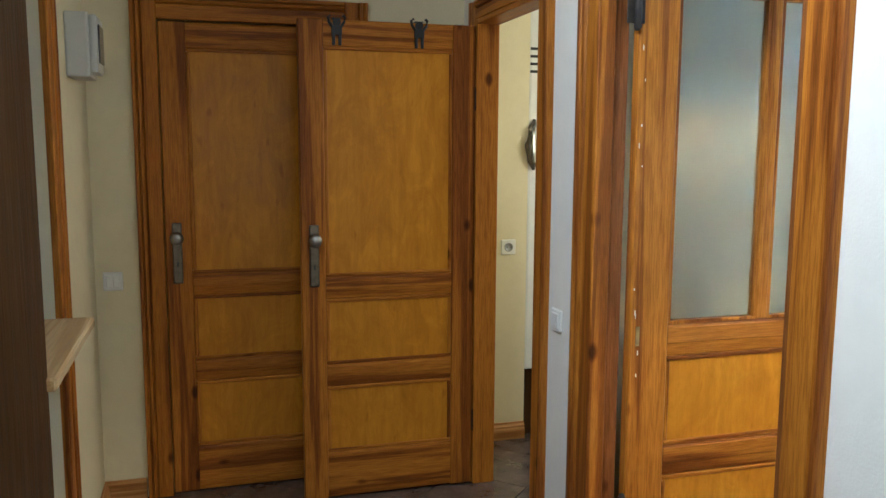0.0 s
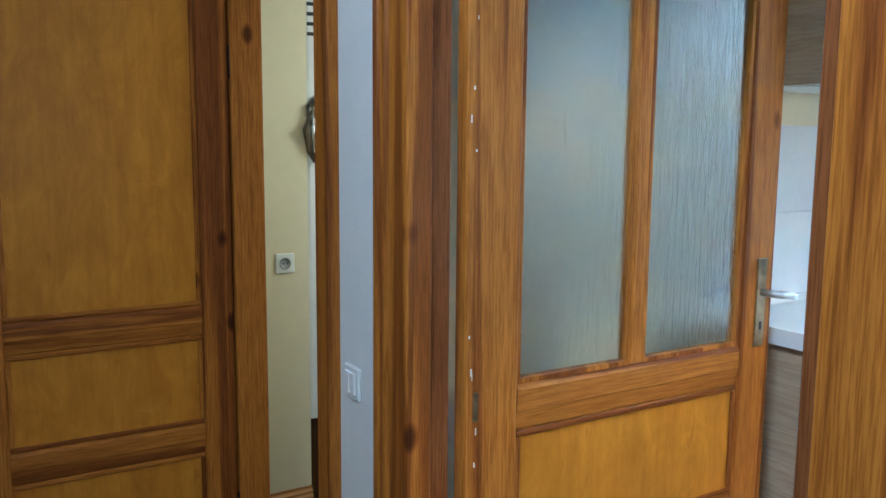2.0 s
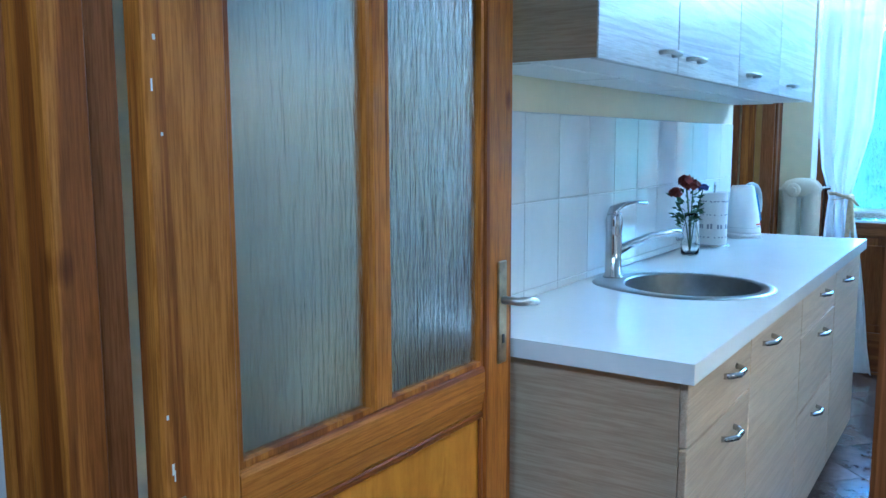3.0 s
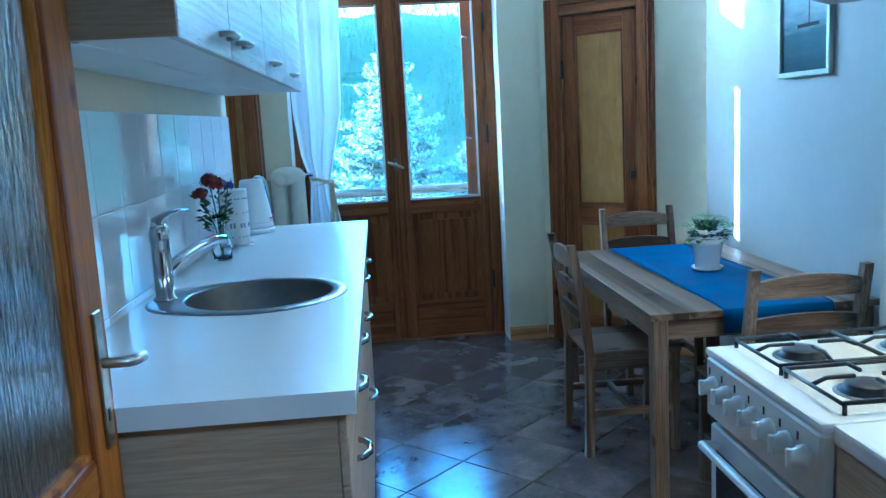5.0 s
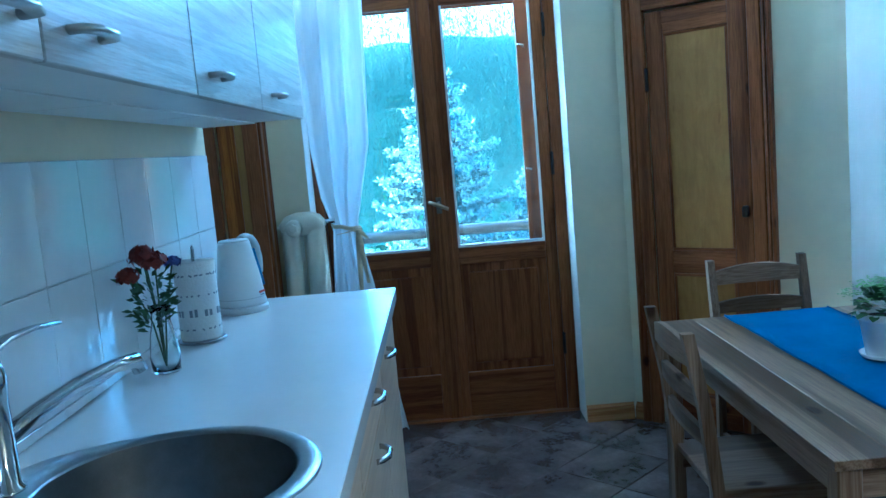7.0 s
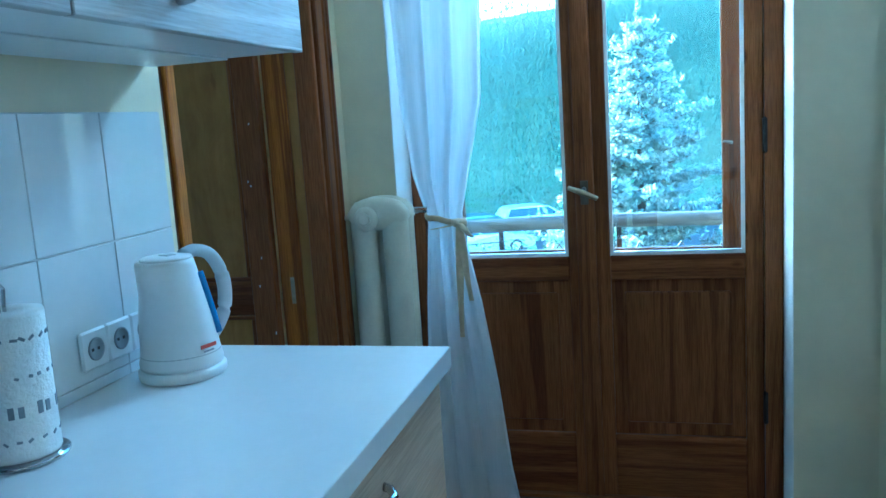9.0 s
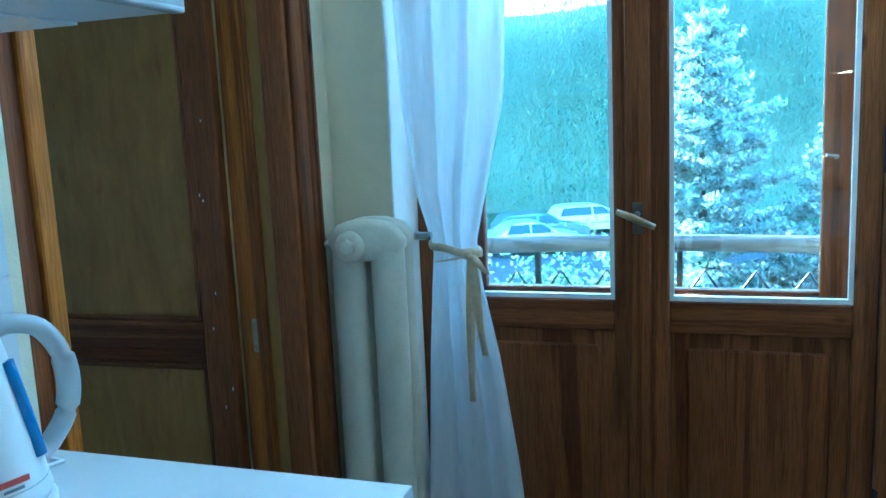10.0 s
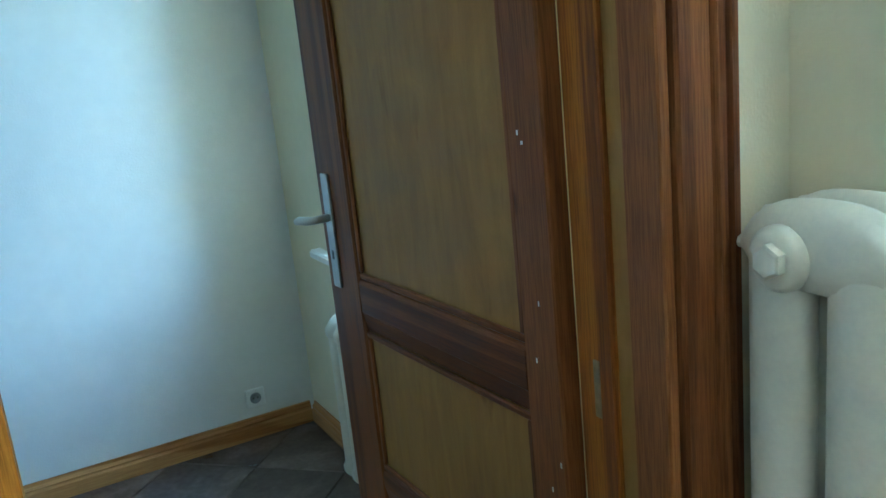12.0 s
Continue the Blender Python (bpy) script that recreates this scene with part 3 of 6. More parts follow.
def skirting(name, m, length, ax='x'):
    """A moulded skirting board along local x, standing out to -y."""
    prof = [(0, 0), (0, -0.02), (0.05, -0.02), (0.058, -0.015), (0.066, -0.017), (0.075, -0.008), (0.085, -0.006), (0.085, 0)]
    bm = profile_bar([(z, y) for z, y in prof], length)
    bmesh.ops.rotate(bm, matrix=Matrix(((0, 0, 1), (0, 1, 0), (1, 0, 0))), verts=bm.verts)
    bmesh.ops.recalc_face_normals(bm, faces=bm.faces)
    return solid(name, bm, skirting_wood['x'], "varnished pine skirting board", kind="structure", m=m)


skirting("baseboard_pier", pose(6.449, 1.448, 0, 0, 0, -90), 0.24)
skirting("baseboard_pantry", PANTRY @ pose(0.012, 0, 0), 0.045)
skirting("baseboard_pantry_side", PANTRY @ pose(0.76, 0, 0), 0.26)
skirting("baseboard_south", pose(5.76, 0.416, 0, 0, 0, 180), 2.37)
skirting("baseboard_hall", pose(0.13, 4.042, 0), 0.165)
skirting("baseboard_hall_side", pose(0.13, 3.30, 0, 0, 0, 90), 0.72)
skirting("baseboard_side_room", pose(1.78, 4.29, 0), 0.308)
skirting("baseboard_next_room", pose(3.62, 5.20, 0), 2.81)
skirting("baseboard_next_room_side", pose(6.449, 5.18, 0, 0, 0, -90), 0.9)
skirting("baseboard_hall_east", pose(1.675, 1.715, 0, 0, 0, -90), 3.6)

# door frames
door_casing("trim_kitchen_door", pose(1.675, 2.706, 0, 0, 0, -90), 0.856, 2.06, 0.132, 0.028, "grooved stained pine door casing", None, 0.095)
kjl = thing("door_frame_kitchen", pose(1.652, 2.724, 0, 0, 0, -90), "stained pine door lining with knots", "door frame", kind="structure")
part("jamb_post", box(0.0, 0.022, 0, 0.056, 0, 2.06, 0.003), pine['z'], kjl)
# The recess's shade is put into the tone of rebate, post and head.
part("jamb_rebate", box(0.0, 0.006, 0.0565, 0.105, 0, 2.06, 0.001), shaded_pine['z'], kjl, "rebate of the lining toned dark for its shade")
part("jamb_post", box(0.856, 0.876, 0, 0.105, 0, 2.06, 0.003), shaded_pine['z'], kjl)
part("jamb_head", box(0.022, 0.856, 0, 0.105, 2.04, 2.06, 0.003), shaded_pine['x'], kjl)
door_casing("trim_side_room_door", pose(1.675, 3.82, 0, 0, 0, -90), 0.683, 1.99, 0.075, 0.028, "grooved stained pine door casing")
jamb_lining("door_frame_side_room", pose(1.655, 3.82, 0, 0, 0, -90), 0.683, 1.99, 0.098, 0.02, "stained pine door lining")
door_casing("trim_closet_door", pose(0.40, 4.042, 0), 0.745, 1.965, 0.10, 0.03, "grooved stained pine door casing")
door_casing("trim_hall_side_door", pose(0.13, 2.30, 0, 0, 0, 90), 0.82, 2.0, 0.11, 0.03, "grooved stained pine door casing")
# Casing and lining here take the pine copy darkened for shade.
door_casing("trim_next_room_door", pose(5.345, 2.925, 0), 0.88, 2.06, 0.098, 0.03, "grooved pine door casing toned for shade", shaded_pine, 0, False)
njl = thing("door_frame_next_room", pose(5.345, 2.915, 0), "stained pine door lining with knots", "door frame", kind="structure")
part("jamb_post", box(0.86, 0.88, 0, 0.070, 0, 2.06, 0.003), shaded_pine['z'], njl)
part("jamb_groove", box(0.868, 0.88, 0.0705, 0.105, 0, 2.04), shaded_ply, njl, "pale groove in the door lining")
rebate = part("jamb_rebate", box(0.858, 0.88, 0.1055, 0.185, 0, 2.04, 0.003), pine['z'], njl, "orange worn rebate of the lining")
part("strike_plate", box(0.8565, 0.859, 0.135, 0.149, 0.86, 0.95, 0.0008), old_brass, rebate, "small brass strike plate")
part("jamb_rebate", box(0.0, 0.083, 0.055, 0.093, 0, 2.04, 0.002), shaded_pine['z'], njl, "dark rebate of the door post")
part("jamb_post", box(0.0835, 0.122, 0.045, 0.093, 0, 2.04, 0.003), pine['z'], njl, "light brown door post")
part("jamb_head", box(0.0, 0.86, 0, 0.105, 2.04, 2.06, 0.003), shaded_pine['x'], njl)
door_casing("trim_pantry_door", PANTRY @ pose(0.16, 0, 0), 0.485, 2.0, 0.10, 0.035, "heavy stained pine casing of a narrow door", shaded_pine)
door_casing("trim_pantry_hatch", PANTRY @ pose(0.16, 0, 2.40), 0.485, 0.45, 0.095, 0.035, "stained pine frame of a high hatch", shaded_pine)
ts = thing("pantry_hatch", PANTRY @ pose(0.16, 0.03, 2.40), "stained pine hatch above a narrow door", "hatch")
part("frame_board", box(0.0, 0.485, 0, 0.03, 0.0, 0.07, 0.004), shaded_pine['x'], ts)
part("frame_board", box(0.0, 0.485, 0, 0.03, 0.38, 0.45, 0.004), shaded_pine['x'], ts)
part("frame_board", box(0.0, 0.07, 0.001, 0.029, 0.07, 0.38, 0.004), shaded_pine['z'], ts)
part("frame_board", box(0.415, 0.485, 0.001, 0.029, 0.07, 0.38, 0.004), shaded_pine['z'], ts)
part("panel", box(0.07, 0.415, 0.012, 0.02, 0.07, 0.38), shaded_ply, ts)
part("sill_board", box(-0.095, 0.58, -0.075, -0.031, -0.03, 0.0, 0.006), shaded_pine['x'], ts)

# ---- doors ----
BARS = [(0, 0.197), (0.478, 0.572), (0.845, 0.937), (1.852, 1.955)]


def knob_set(parent, x, z):
    p = part("lock_plate", box(x - 0.019, x + 0.019, -0.006, 0, z - 0.19, z + 0.06, 0.0055, None, 2), nickel, parent, "tarnished nickel lock plate")
    part("knob", turned_knob(x, z), steel, p, "round nickel knob", True)
    part("keyhole", box(x - 0.003, x + 0.003, -0.0075, -0.005, z - 0.12, z - 0.1), black_rubber, p)


def turned_knob(x, z):
    bm = lathe([(0.008, 0.0), (0.009, 0.02), (0.02, 0.026), (0.027, 0.038), (0.025, 0.05), (0.012, 0.058)], 20)
    bmesh.ops.rotate(bm, matrix=Matrix.Rotation(radians(90), 3, 'X'), verts=bm.verts)
    bmesh.ops.translate(bm, vec=(x, -0.005, z), verts=bm.verts)
    return bm


def hinge(parent, x, y, z, h=0.1, r=0.008):
    h1 = part("hinge", lathe([(r * 0.6, 0), (r, 0.006), (r, h - 0.006), (r * 0.6, h)], 12, (x, y, z - h / 2)), dark_iron, parent, "dark iron hinge", True)
    part("hinge_plate", box(x, x + 0.035, y - 0.004, y + 0.001, z - h * 0.42, z + h * 0.42), dark_iron, h1)


closet = panel_door("door_closet", pose(0.403, 4.036, 0.006), 0.739, 1.955, 0.04, (0.104, 0.09), BARS, "closed stained pine door with three plywood panels")
knob_set(closet, 0.046, 1.09)
side_leaf = panel_door("door_side_room", pose(0.926, 3.806, 0.008), 0.724, 1.955, 0.04, (0.099, 0.096), BARS, "open stained pine door with three plywood panels")
knob_set(side_leaf, 0.052, 1.09)
for hz in (0.28, 1.66):
    hinge(side_leaf, 0.733, 0.006, hz)

kit_leaf = panel_door("door_kitchen", pose(1.780, 2.695, 0.008), 0.926, 2.03, 0.04, (0.131, 0.112), [(0, 0.19), (0.445, 0.545), (0.829, 0.930), (1.92, 2.03)],
                      "open pine door with two rippled glass panes", {2: reeded_glass}, (0.446, 0.486))
lever_handle(kit_leaf, 0.878, 1.062, (-1, 0.0), (0.034, 0.225), 0.075, old_brass)
lever_handle(kit_leaf, 0.878, 1.062, (1, 0.04), (0.034, 0.225), -0.10, old_brass)
for hz in (0.25, 1.80):
    part("hinge", lathe([(0.007, 0), (0.011, 0.008), (0.011, 0.15), (0.007, 0.158)], 12, (-0.012, -0.006, hz)), dark_iron, kit_leaf, "black iron hinge", True)
    part("hinge_strap", box(-0.045, 0.012, -0.004, -0.0005, hz + 0.02, hz + 0.14, 0.001), dark_iron, kit_leaf)
rnd = random.Random(17)
for k in range(11):
    x, z = 0.008 + 0.02 * rnd.random() ** 2, rnd.uniform(0.6, 1.75)
    part("paint_fleck", box(x, x + rnd.uniform(0.0015, 0.004), -0.0006, 0.0004, z, z + rnd.uniform(0.003, 0.016)), plastic_white, kit_leaf, "white paint fleck")
part("strike_mark", box(0.02, 0.032, -0.0015, 0.0005, 0.87, 0.93), old_brass, kit_leaf, "rubbed spot on the door edge")

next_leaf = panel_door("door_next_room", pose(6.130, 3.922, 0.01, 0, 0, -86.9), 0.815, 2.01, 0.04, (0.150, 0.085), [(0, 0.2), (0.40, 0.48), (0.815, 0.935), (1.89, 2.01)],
                       "open stained pine door with plywood panels", set_=shaded_pine, sheet=shaded_ply)
lever_handle(next_leaf, 0.05, 1.06, (-1, 0.0), (0.036, 0.26), -0.085)
for k in range(7):
    x, z = rnd.uniform(0.735, 0.808), rnd.uniform(0.4, 1.5)
    part("paint_fleck", box(x, x + rnd.uniform(0.002, 0.005), -0.0008, 0.0004, z, z + rnd.uniform(0.004, 0.01)), plastic_white, next_leaf, "white paint fleck")

pantry_leaf = panel_door("door_pantry", PANTRY @ pose(0.165, -0.008, 0.008), 0.475, 1.985, 0.035, (0.085, 0.085), [(0, 0.16), (0.75, 0.86), (1.88, 1.985)],
                         "closed narrow stained pine pantry door", set_=shaded_pine, sheet=shaded_ply)
part("latch", box(0.435, 0.46, -0.03, 0.0, 1.02, 1.07, 0.005), dark_iron, pantry_leaf, "small dark latch")
for hz in (0.4, 1.62):
    part("hinge", lathe([(0.006, 0), (0.009, 0.006), (0.009, 0.104), (0.006, 0.11)], 10, (0.0, -0.008, hz)), dark_iron, pantry_leaf, "dark iron hinge", True)

dark_leaf = thing("door_hall_side", pose(0.09, 2.305, 0.005, 0, 0, 90), "closed dark brown flush door", "door")
part("leaf", box(0, 0.81, 0, 0.04, 0, 1.985, 0.004), dark_wood, dark_leaf)


# ---- balcony door ----
def glazed_leaf(parent, name, y0, y1, pane, frame_z, x, depth, zb, mat=None):
    """A half-glazed leaf between y0 and y1 (seen from inside, y0 < y1), its inner face at x."""
    pz = mat or shaded_pine['z']
    a = part(name, box(x, x + depth, y0, pane[0], 0.0, frame_z, 0.004), pz, parent)
    part("stile", box(x, x + depth, pane[1], y1, 0.0, frame_z, 0.004), pz, parent)
    part("top_rail", box(x + 0.001, x + depth - 0.001, pane[0], pane[1], pane[3], frame_z, 0.004), shaded_pine['y'], parent)
    part("lock_rail", box(x + 0.001, x + depth - 0.001, pane[0], pane[1], pane[2] - 0.09, pane[2], 0.004), shaded_pine['y'], parent)
    part("bottom_rail", box(x + 0.001, x + depth - 0.001, pane[0], pane[1], 0.0, 0.24, 0.004), shaded_pine['y'], parent)
    part("panel", box(x + 0.02, x + depth - 0.012, pane[0], pane[1], 0.24, pane[2] - 0.09), pz, parent, "planked lower panel")
    part("raised_field", box(x + 0.010, x + 0.02, pane[0] + 0.045, pane[1] - 0.045, 0.285, pane[2] - 0.135, 0.006), pz, parent)
    g = part("glass_pane", box(x + depth / 2 - 0.002, x + depth / 2 + 0.002, pane[0] + 0.002, pane[1] - 0.002, pane[2] + 0.002, pane[3] - 0.002), clear_glass, parent, "clear glass pane")
    g.visible_shadow = False
    bead = box(x + 0.004, x + depth / 2 - 0.003, pane[0], pane[0] + 0.012, pane[2], pane[3])
    box(x + 0.004, x + depth / 2 - 0.003, pane[1] - 0.012, pane[1], pane[2], pane[3], 0, bead)
    box(x + 0.004, x + depth / 2 - 0.003, pane[0] + 0.012, pane[1] - 0.012, pane[2], pane[2] + 0.014, 0, bead)
    part("glazing_bead", bead, plastic_white, parent, "white painted glazing bead")
    return a


BX = 6.65
bal = thing("door_balcony", pose(0, 0, 0.012), "tall stained pine double balcony door with glass panes", "balcony door")
glazed_leaf(bal, "stile", 1.515, 2.098, (1.574, 2.030, 0.911, 2.145), 2.24, BX, 0.045, 0)
glazed_leaf(bal, "stile", 2.106, 2.70, (2.178, 2.625, 0.911, 2.145), 2.24, BX, 0.045, 0)
part("cover_strip", box(BX - 0.016, BX - 0.001, 2.078, 2.146, 0.0, 2.24, 0.005), shaded_pine['z'], bal)
hp = part("handle_plate", box(BX - 0.021, BX - 0.016, 2.098, 2.126, 1.10, 1.185, 0.002), nickel, bal, "worn espagnolette plate")
part("handle", tube([(BX - 0.02, 2.112, 1.155), (BX - 0.05, 2.112, 1.155), (BX - 0.055, 2.15, 1.17), (BX - 0.055, 2.085, 1.13)][0:2], 0.008), steel, hp)
part("handle_grip", tube([(BX - 0.052, 2.165, 1.165), (BX - 0.055, 2.12, 1.148), (BX - 0.05, 2.065, 1.122)], [0.008, 0.011, 0.008], 8), old_brass, hp, "worn metal turning handle", True)
for hz in (0.3, 1.25, 1.95):
    part("hinge", lathe([(0.006, 0), (0.009, 0.006), (0.009, 0.114), (0.006, 0.12)], 10, (BX - 0.006, 1.51, hz)), dark_iron, bal, "dark iron hinge", True)
fr = thing("balcony_door_frame", pose(0, 0, 0.0), "stained pine balcony door frame with a transom light", "door frame", kind="structure")
part("frame_post", box(BX - 0.012, BX + 0.07, 1.454, 1.513, 0, 2.975, 0.003), shaded_pine['z'], fr)
part("frame_post", box(BX - 0.012, BX + 0.07, 2.703, 2.748, 0, 2.975, 0.003), shaded_pine['z'], fr)
part("transom_bar", box(BX - 0.025, BX + 0.07, 1.513, 2.703, 2.256, 2.37, 0.008), shaded_pine['y'], fr)
part("frame_head", box(BX - 0.012, BX + 0.07, 1.513, 2.703, 2.90, 2.975, 0.003), shaded_pine['y'], fr)
part("sash_side", box(BX, BX + 0.045, 1.515, 1.56, 2.372, 2.898, 0.003), shaded_pine['z'], fr)
part("sash_side", box(BX, BX + 0.045, 2.655, 2.70, 2.372, 2.898, 0.003), shaded_pine['z'], fr)
part("sill_threshold", box(BX - 0.02, BX + 0.29, 1.456, 2.745, 0.0, 0.012), shaded_pine['y'], fr)
tg = part("glass_pane", box(BX + 0.02, BX + 0.024, 1.56, 2.655, 2.372, 2.898), clear_glass, fr, "clear transom pane")
tg.visible_shadow = False
out = thing("outer_balcony_door", pose(0, 0, 0.012), "outer glazed pine balcony door leaf toned for shade", "balcony door")
for y0, y1 in ((1.53, 1.632), (2.06, 2.16), (2.60, 2.70)):
    part("stile", box(BX + 0.19, BX + 0.23, y0, y1, 0, 2.24, 0.004), shaded_pine['z'], out)
for z0, z1 in ((0, 0.24), (0.82, 0.905), (2.16, 2.24)):
    for y0, y1 in ((1.632, 2.06), (2.16, 2.60)):
        part("rail", box(BX + 0.191, BX + 0.229, y0, y1, z0, z1, 0.004), shaded_pine['y'], out)
for y0, y1 in ((1.632, 2.06), (2.16, 2.60)):
    part("panel", box(BX + 0.2, BX + 0.22, y0, y1, 0.24, 0.82), shaded_pine['z'], out)
    g = part("glass_pane", box(BX + 0.208, BX + 0.212, y0 + 0.002, y1 - 0.002, 0.905, 2.16), clear_glass, out)
    g.visible_shadow = False
for hz in (1.28, 1.93):
    part("hook", tube([(BX + 0.19, 1.60, hz), (BX + 0.16, 1.60, hz + 0.005), (BX + 0.15, 1.63, hz + 0.01)], 0.005, 6), steel, out, "small white-metal hook")

# the next room's window
nw = thing("window_next_room", pose(0, 0, 0), "white window in a deep reveal", "window", kind="structure")
part("sill", box(6.41, 6.70, 3.66, 4.885, 0.74, 0.772, 0.008), plastic_white, nw, "white window sill")
for y0, y1 in ((3.72, 3.78), (4.20, 4.26), (4.675, 4.735)):
    part("frame_post", box(6.72, 6.77, y0, y1, 0.775, 2.6, 0.004), plastic_white, nw)
for z0, z1 in ((0.775, 0.835), (2.54, 2.6)):
    for y0, y1 in ((3.78, 4.20), (4.26, 4.675)):
        part("frame_rail", box(6.721, 6.769, y0, y1, z0, z1, 0.004), plastic_white, nw)


# ---- kitchen run ----
def bow_handle(parent, x, y, z, half=0.055, mat=None):
    """A flat curved pull, standing out to -y."""
    pts = [(x - half, y, z), (x - half * 0.85, y - 0.014, z), (x - half * 0.4, y - 0.028, z), (x + half * 0.4, y - 0.028, z), (x + half * 0.85, y - 0.014, z), (x + half, y, z)]
    part("handle", tube(pts, 0.0075, 8), mat or chrome, parent, "chrome bow handle", True)


def base_unit(x0, x1, fronts, handles, label):
    t = thing("base_cabinet", pose(x0, 2.335, 0), label, "kitchen cabinet", "row of base cabinets")
    w = x1 - x0
    top = 0.92 if len(fronts) > 1 or x0 > 4 else 0.75
    part("body", box(0.001, w - 0.001, 0.0, 0.585, 0.10, top), oak_y, t, "bleached oak carcass")
    part("plinth", box(0.001, w - 0.001, 0.04, 0.06, 0.0, 0.10), oak_x, t)
    for z0, z1 in fronts:
        f = part("drawer_front" if len(fronts) > 1 else "door", box(0.003, w - 0.003, -0.018, -0.001, z0 + 0.003, z1 - 0.003, 0.002), oak_x, t)
        for hx, hz in handles:
            if z0 < hz < z1:
                bow_handle(f, hx - x0, -0.018, hz)
    return t


base_unit(2.775, 3.30, [(0.11, 0.46), (0.46, 0.77), (0.77, 0.92)], [(3.10, 0.865), (3.10, 0.712), (3.10, 0.40)], "bleached oak base cabinet with three drawers")
base_unit(3.30, 3.97, [(0.11, 0.92)], [(3.48, 0.865)], "bleached oak base cabinet under the sink")
base_unit(3.97, 4.635, [(0.11, 0.50), (0.50, 0.77), (0.77, 0.92)], [(4.34, 0.865), (4.34, 0.72), (4.28, 0.44)], "bleached oak base cabinet with three drawers")
base_unit(4.635, 5.30, [(0.11, 0.92)], [(4.86, 0.843)], "bleached oak base cabinet beside the doorway")


def plate_with_hole(x0, x1, y0, y1, z0, z1, cx, cy, r, steps=40):
    bm = bmesh.new()
    angles = sorted([2 * math.pi * i / steps for i in range(steps)] + [math.atan2(y - cy, x - cx) % (2 * math.pi) for x in (x0, x1) for y in (y0, y1)])
    rows = []
    for a in angles:
        c, s = math.cos(a), math.sin(a)
        k = min(((x1 - cx) / c if c > 1e-9 else (x0 - cx) / c if c < -1e-9 else 1e9), ((y1 - cy) / s if s > 1e-9 else (y0 - cy) / s if s < -1e-9 else 1e9))
        rows.append([bm.verts.new((cx + q * c, cy + q * s, z)) for q, z in ((r, z0), (r, z1), (k, z1), (k, z0))])
    for a, b2 in zip(rows, rows[1:] + rows[:1]):
        for i in range(4):
            j = (i + 1) % 4
            bm.faces.new((a[i], b2[i], b2[j], a[j]))
    bmesh.ops.recalc_face_normals(bm, faces=bm.faces)
    return bm


SX, SY = 3.655, 2.585
worktop = thing("worktop", pose(0, 0, 0), "long white laminate worktop with a sink cut-out", "worktop")
part("top_slab", plate_with_hole(2.745, 5.327, 2.298, 2.917, 0.921, 0.965, SX, SY, 0.222), worktop_white, worktop)
part("edge_band", box(2.745, 5.327, 2.2962, 2.2979, 0.9215, 0.9642), worktop_white, worktop, "white laminate edge band")
part("end_band", box(5.3271, 5.3286, 2.2962, 2.917, 0.9215, 0.9642), worktop_white, worktop, "white laminate edge band")

sink = thing("sink", pose(SX, SY, 0.965), "round brushed steel sink set in the worktop", "sink")
rim = lathe([(0.205, -0.001), (0.205, 0.002), (0.212, 0.006), (0.236, 0.005), (0.243, 0.003), (0.246, 0.0005), (0.246, -0.0005)][::-1] + [(0.2, -0.02)], 48)
for f in [f for f in rim.faces if len(f.verts) > 10]:
    rim.faces.remove(f)
for v in rim.verts:
    if v.co.y > 0.08 and v.co.xy.length > 0.22:
        v.co.y += 0.064 * min(1, (v.co.y - 0.08) / 0.12)
part("rim", rim, steel, sink, "", True)
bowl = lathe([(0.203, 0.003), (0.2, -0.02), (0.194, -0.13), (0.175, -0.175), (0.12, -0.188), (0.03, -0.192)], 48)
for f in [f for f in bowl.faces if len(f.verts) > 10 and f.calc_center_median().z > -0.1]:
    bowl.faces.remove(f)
part("bowl", bowl, shaded_steel, sink, "", True)
part("drain", lathe([(0.04, -0.191), (0.042, -0.187), (0.03, -0.186), (0.01, -0.188)], 24), chrome, sink, "", True)

tap = thing("kitchen_tap", pose(3.655, 2.845, 0.969), "chrome single-lever kitchen tap", "tap")
part("body", lathe([(0.034, 0.0), (0.034, 0.006), (0.027, 0.012), (0.026, 0.15), (0.028, 0.17), (0.028, 0.19), (0.022, 0.212), (0.01, 0.222)], 28), chrome, tap, "", True)
part("spout", tube([(0.015, -0.006, 0.085), (0.07, -0.026, 0.103), (0.16, -0.06, 0.122), (0.25, -0.094, 0.130), (0.305, -0.114, 0.126), (0.315, -0.118, 0.104)], [0.017, 0.0145, 0.0135, 0.0135, 0.0155, 0.0155], 14), chrome, tap, "", True)
part("lever", tube([(-0.015, 0.0, 0.205), (0.0, 0.0, 0.225), (0.045, -0.014, 0.238), (0.10, -0.03, 0.242), (0.16, -0.048, 0.238)], [0.02, 0.02, 0.013, 0.009, 0.007], 12, None, 0.6), chrome, tap, "", True)


